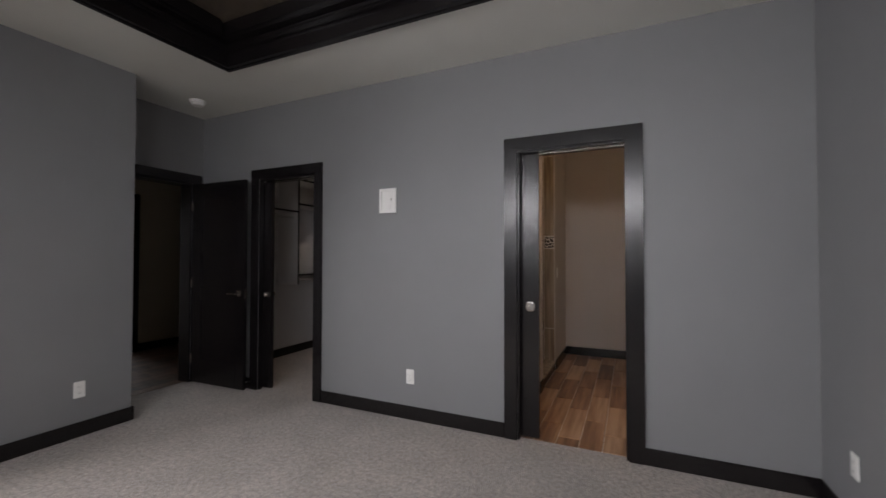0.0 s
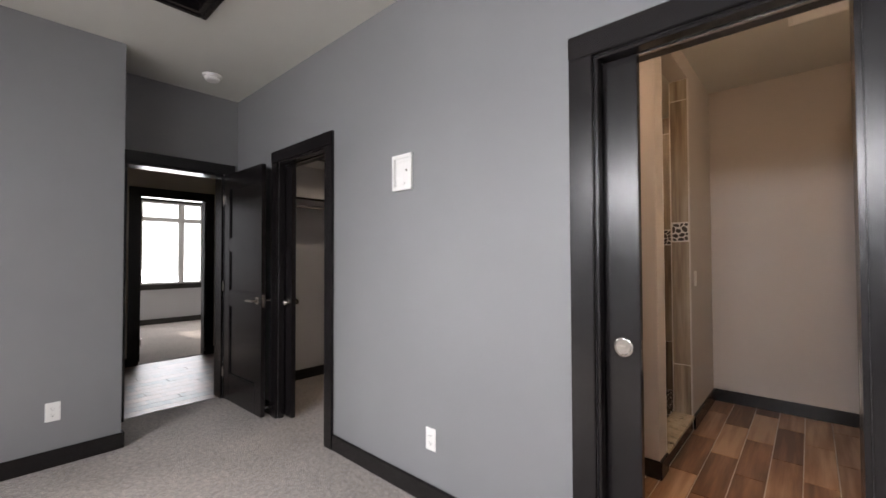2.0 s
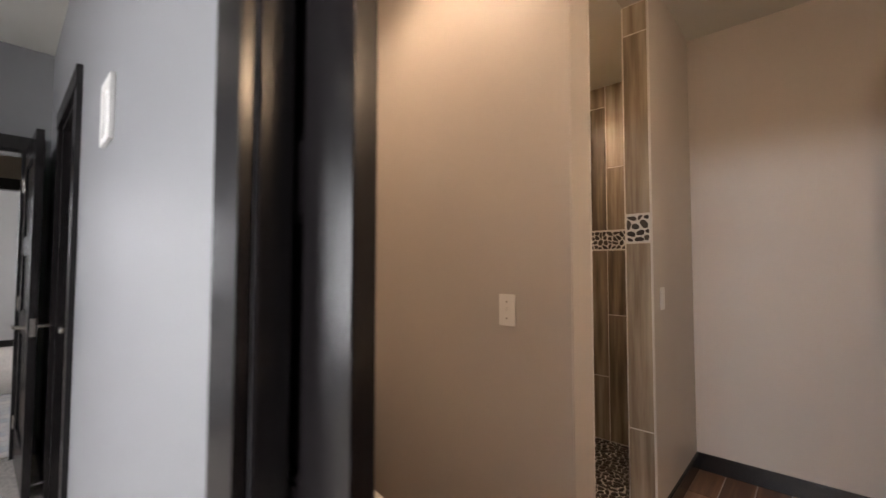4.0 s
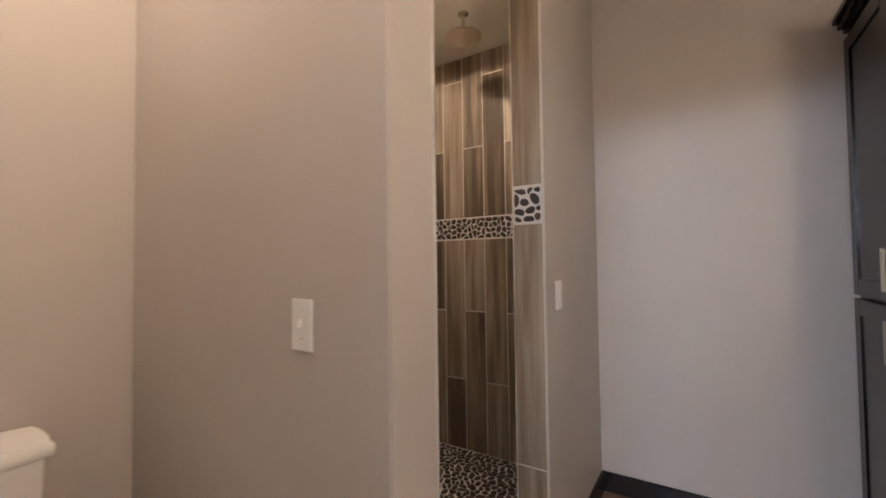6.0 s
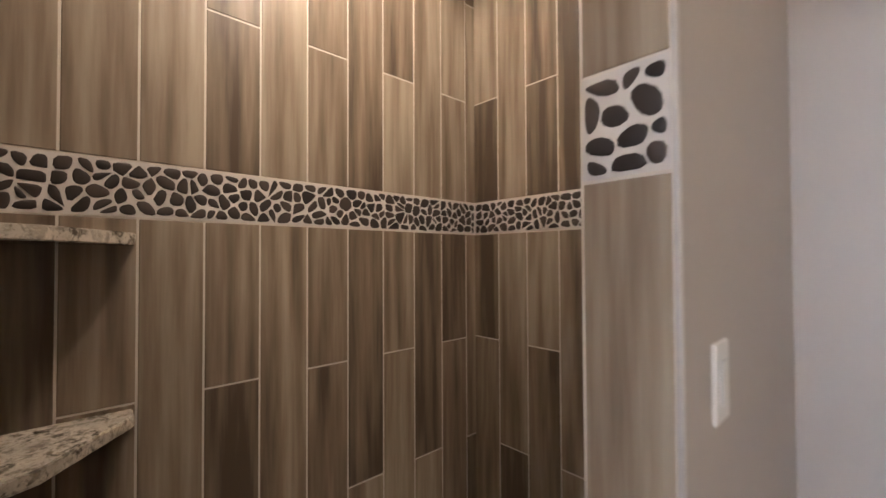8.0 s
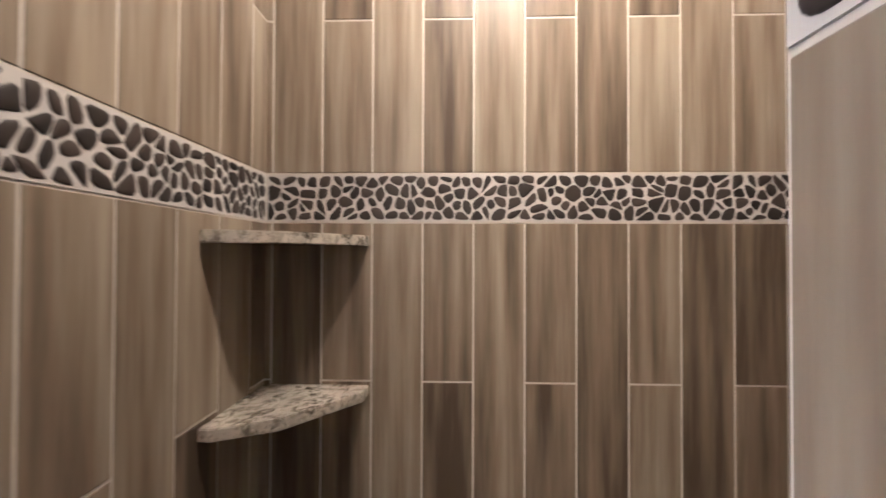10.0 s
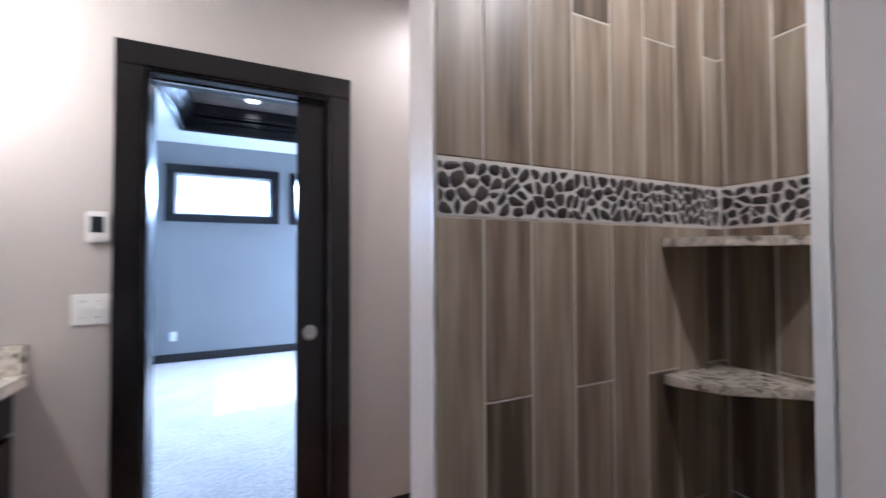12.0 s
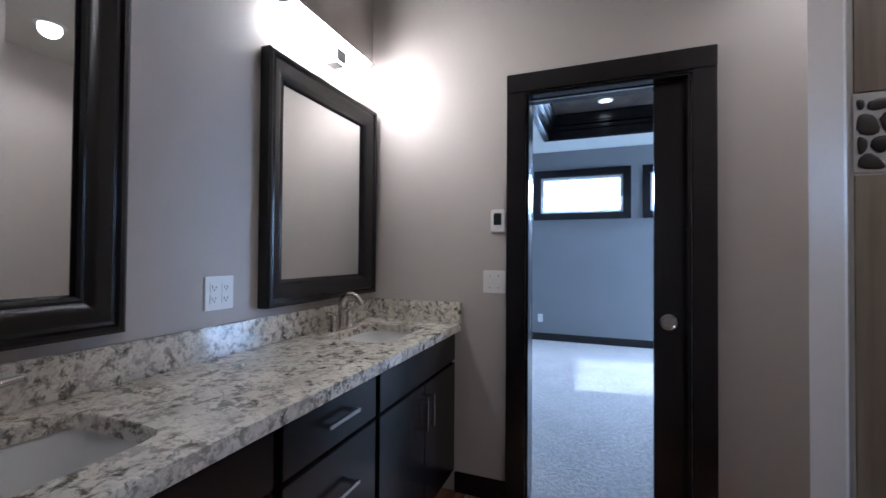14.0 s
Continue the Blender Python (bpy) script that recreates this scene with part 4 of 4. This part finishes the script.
corner_shelf(1.345, "granite corner shelf below the pebble band")
corner_shelf(0.905, "granite corner shelf low in the shower")
cb = thing("shower_curb", "granite-capped shower curb at the opening", "shower curb", kind="structure")
part("curb", boxes((XF - 0.12, XF - 0.01, Y2, YJ, -0.006, 0.085)), GROUT, cb)
part("cap", boxes((XF - 0.13, XF + 0.012, Y2 + 0.001, YJ - 0.001, 0.0855, 0.11), bevel=0.003), granite("beige_granite", (0.55, 0.47, 0.37), 0.6, 0.58), cb)
part("facing", boxes((XF - 0.01, XF - 0.001, Y2, YJ, 0, 0.085)), TRIMY, cb)
# no metal here: a pale strip stands for light on the partition's corner
struct("trim_partition_bead", boxes((XF - 0.004, XF + 0.002, Y2 - 0.004, Y2 + 0.009, 0.11, HS), bevel=0.0015), BEAD_LIT_EDGE, "pale strip for the partition's lit edge", "edge strip")
struct("trim_jamb_bead", boxes((XF - 0.004, XF + 0.002, YJ - 0.012, YJ + 0.002, 0.11, HS), bevel=0.0015), BEAD_LIT_EDGE, "metal edge strip at the shower jamb", "edge strip")

# ---- tiles and pebbles, last ----
tile_cache = {}


def tile_mesh(axis, du, dz, t, material):
    """A chamfered tile: axis 'x' lies in a plane of constant x and faces +x, and so on; 'z' lies flat."""
    key = (axis, round(du, 3), round(dz, 3), t, material.name)
    if key not in tile_cache:
        c = 0.0015
        bm = bmesh.new()
        rings = []
        for i, h in ((0, 0), (0, t - c), (c, t)):
            ring = []
            for u, w in ((-1, -1), (1, -1), (1, 1), (-1, 1)):
                a, b = u * (du / 2 - i), w * (dz / 2 - i)
                ring.append(bm.verts.new({"x": (h, a, b), "y": (a, h, b), "z": (a, b, h)}[axis]))
            rings.append(ring)
        for a, b in zip(rings, rings[1:]):
            for k in range(4):
                bm.faces.new((a[k], a[(k + 1) % 4], b[(k + 1) % 4], b[k]))
        bm.faces.new(rings[-1])
        tile_cache[key] = mesh_of(bm, "tile", material)
    return tile_cache[key]


def lay(parent, name, axis, centre, du, dz, t, material, flip=False):
    o = new(name, tile_mesh(axis, du, dz, t, material))
    o.parent = parent
    o.location = centre
    if flip:
        o.rotation_euler = (0, 0, math.pi)
    return o


G = 0.0055          # joint
BZ0, BZ1 = 1.385, 1.530


def tile_wall(name, axis, plane, sgn, joints, evens, top_z, label):
    """Upright planks between the joints; evens: whether the first column breaks low."""
    t0, t1 = joints[0], joints[-1]
    p0, p1 = sorted((plane, plane + sgn * 0.0085))
    w = struct(name, box(*((p0, p1, t0, t1) if axis == "x" else (t0, t1, p0, p1)), 0.0, top_z), GROUT, label, "tiled wall")
    for k, (a, b) in enumerate(zip(joints, joints[1:])):
        low = (k % 2 == 0) == evens
        cuts = [0.015, 0.917, BZ0] if low else [0.015, 0.47, BZ0]
        ups = [BZ1, 1.99, top_z] if low else [BZ1, 2.45, top_z]
        for c in (cuts, ups):
            for z0, z1 in zip(c, c[1:]):
                u, z = (a + b) / 2, (z0 + z1) / 2
                p = plane + sgn * 0.0045
                lay(w, "tile", axis, (p, u, z) if axis == "x" else (u, p, z), b - a - G, z1 - z0 - G, 0.006, WALLTILE, sgn < 0)
    return w


def seq(a, b, step, first):
    out = [a]
    v = first
    while v < b - 0.02:
        if v > a + 0.02:
            out.append(v)
        v += step
    return out + [b]


back_wall = tile_wall("wall_tile_back", "x", XB, 1, seq(Y2, YF, 0.15, 1.22), True, HS, "upright wood-look plank tiles with pale grout")
left_wall = tile_wall("wall_tile_left", "y", Y2, 1, seq(XB, XF - 0.004, 0.15, -1.67), True, HS, "upright wood-look plank tiles with pale grout")
right_wall = tile_wall("wall_tile_right", "y", YF, -1, seq(XB, XF - 0.12, 0.15, -1.615), True, HS, "upright wood-look plank tiles with pale grout")
front_wall = tile_wall("wall_tile_front", "x", XF - 0.12, -1, seq(YJ, YF - 0.012, 0.15, 2.05), True, HS, "upright wood-look plank tiles inside the shower front")
jamb_wall = tile_wall("wall_tile_jamb", "y", YJ, -1, [XF - 0.122, XF - 0.004], False, HS, "single column of plank tiles on the shower jamb")


def cells(u0, u1, w0, w1, size, rng):
    """Rounded Voronoi cells on a jittered grid, as outlines."""
    nu, nw = max(1, round((u1 - u0) / size)), max(1, round((w1 - w0) / (size * 0.85)))
    pts = {}
    for i in range(nu):
        for j in range(nw):
            pts[i, j] = (u0 + (i + 0.5 + rng.uniform(-0.48, 0.48) + 0.25 * (j % 2)) * (u1 - u0) / nu, w0 + (j + 0.5 + rng.uniform(-0.42, 0.42)) * (w1 - w0) / nw)
    out = []
    for (i, j), (pu, pw) in pts.items():
        poly = [(u0, w0), (u1, w0), (u1, w1), (u0, w1)]
        gap = rng.uniform(0.02, 0.055) * size
        cand = [(qu, qw) for (a, b), (qu, qw) in pts.items() if (a, b) != (i, j) and abs(a - i) < 4 and abs(b - j) < 4]
        planes = []
        for qu, qw in cand:
            du, dw = qu - pu, qw - pw
            d = math.hypot(du, dw)
            planes.append((du / d, dw / d, d / 2 - gap))
        planes += [(1, 0, u1 - pu - gap), (-1, 0, pu - u0 - gap), (0, 1, w1 - pw - gap), (0, -1, pw - w0 - gap)]
        for nx, ny, d in planes:
            nxt = []
            for k in range(len(poly)):
                a, b = poly[k], poly[(k + 1) % len(poly)]
                da, db = (a[0] - pu) * nx + (a[1] - pw) * ny - d, (b[0] - pu) * nx + (b[1] - pw) * ny - d
                if da <= 0:
                    nxt.append(a)
                if da * db < 0:
                    s = da / (da - db)
                    nxt.append((a[0] + s * (b[0] - a[0]), a[1] + s * (b[1] - a[1])))
            poly = nxt
            if len(poly) < 3:
                break
        if len(poly) < 3:
            continue
        for cut in (0.24, 0.25):
            sm = []
            for k in range(len(poly)):
                a, b = poly[k], poly[(k + 1) % len(poly)]
                if math.hypot(b[0] - a[0], b[1] - a[1]) < 0.0012:
                    sm.append(((a[0] + b[0]) / 2, (a[1] + b[1]) / 2))
                    continue
                sm += [(a[0] + cut * (b[0] - a[0]), a[1] + cut * (b[1] - a[1])), (b[0] + cut * (a[0] - b[0]), b[1] + cut * (a[1] - b[1]))]
            poly = sm if len(sm) >= 3 else poly
            if len(poly) > 8:
                break
        cu, cw = sum(p[0] for p in poly) / len(poly), sum(p[1] for p in poly) / len(poly)
        a, f = rng.uniform(0, math.pi), rng.uniform(0.62, 1.0)
        c, s = math.cos(a), math.sin(a)
        flat = []
        for u, w in poly:      # pebbles are flatter one way than the other
            d = (u - cu) * c + (w - cw) * s
            flat.append((u - (1 - f) * d * c, w - (1 - f) * d * s))
        out.append(flat)
    return out


def pebble_into(bm, poly, put, h):
    cu, cw = sum(p[0] for p in poly) / len(poly), sum(p[1] for p in poly) / len(poly)
    rings = []
    for f, z in ((1.0, 0.0), (0.97, h * 0.6), (0.82, h)):
        rings.append([bm.verts.new(put(cu + f * (u - cu), cw + f * (w - cw), z)) for u, w in poly])
    n = len(poly)
    for a, b in zip(rings, rings[1:]):
        for k in range(n):
            bm.faces.new((a[k], a[(k + 1) % n], b[(k + 1) % n], b[k]))
    bm.faces.new(rings[-1])


def pebble_band(parent, axis, plane, sgn, u0, u1, size, seed):
    rng = random.Random(seed)
    p0, p1 = sorted((plane + sgn * 0.0085, plane + sgn * 0.0105))
    g = part("band_grout", box(*((p0, p1, u0, u1) if axis == "x" else (u0, u1, p0, p1)), BZ0 + 0.002, BZ1 - 0.002), GROUTW, parent, "pale grout of the pebble band")
    base = plane + sgn * 0.0102
    for poly in cells(u0 + 0.003, u1 - 0.003, BZ0 + 0.005, BZ1 - 0.005, size, rng):
        bm = bmesh.new()
        pebble_into(bm, poly, lambda u, w, h: (base + sgn * h, u, w) if axis == "x" else (u, base + sgn * h, w), 0.0025)
        part("pebble", bm, PEBBLE, parent, smooth=50)


pebble_band(back_wall, "x", XB, 1, Y2 + 0.012, YF - 0.012, 0.036, 1)
pebble_band(left_wall, "y", Y2, 1, XB + 0.012, XF - 0.006, 0.036, 2)
pebble_band(right_wall, "y", YF, -1, XB + 0.012, XF - 0.135, 0.036, 3)
pebble_band(jamb_wall, "y", YJ, -1, XF - 0.12, XF - 0.006, 0.043, 4)

pan = struct("floor_shower", box(XB, XF - 0.12, Y2, YF, -0.1, 0.012), GROUTW, "black pebble mosaic shower floor in pale grout", "pebble floor")
rng = random.Random(9)
bm = bmesh.new()
for poly in cells(XB + 0.01, XF - 0.125, Y2 + 0.01, YF - 0.01, 0.042, rng):
    pebble_into(bm, poly, lambda u, w, h: (u, w, 0.012 + h), 0.005)
tagged(part("pebbles", bm, PEBBLEF, pan, smooth=50), kind="stuff")
part("drain", boxes((-1.26, -1.16, 1.96, 2.06, 0.0175, 0.0195), bevel=0.0005), NICKEL, pan, "square nickel drain")

# floor planks of the bathroom
TW, TL = 0.152, 0.61
rng = random.Random(5)
i = 0
x = XB
while x < XV - 0.01:
    x1 = min(x + TW, XV)
    if x < XF - 0.01 < x1:
        x1 = XF
    y_end = YF if x > XF - 0.01 else Y1
    y_start = 0.055
    y = y_start - TL * ((i * 0.37 + 0.1) % 1.0)
    while y < y_end:
        a, b = max(y, y_start), min(y + TL, y_end)
        if b - a > 0.03:
            lay(bath_floor, "tile", "z", ((x + x1) / 2, (a + b) / 2, -0.006), x1 - x - G, b - a - G, 0.007, FLOORTILE)
        y += TL
    x = x1
    i += 1

# hall boards
i = 0
x = XD
while x < XH - 0.07:
    x1 = min(x + 0.127, XH - 0.06)
    y = -1.65 - 1.2 * ((i * 0.41) % 1.0)
    while y < 2.6:
        a, b = max(y, -1.65), min(y + 1.2, 2.6)
        if b - a > 0.03:
            o = lay(hall_floor, "board", "z", ((x + x1) / 2, (a + b) / 2, -0.006), x1 - x - 0.0015, b - a - 0.0015, 0.007, HALLWOOD)
        y += 1.2
    x += 0.127
    i += 1
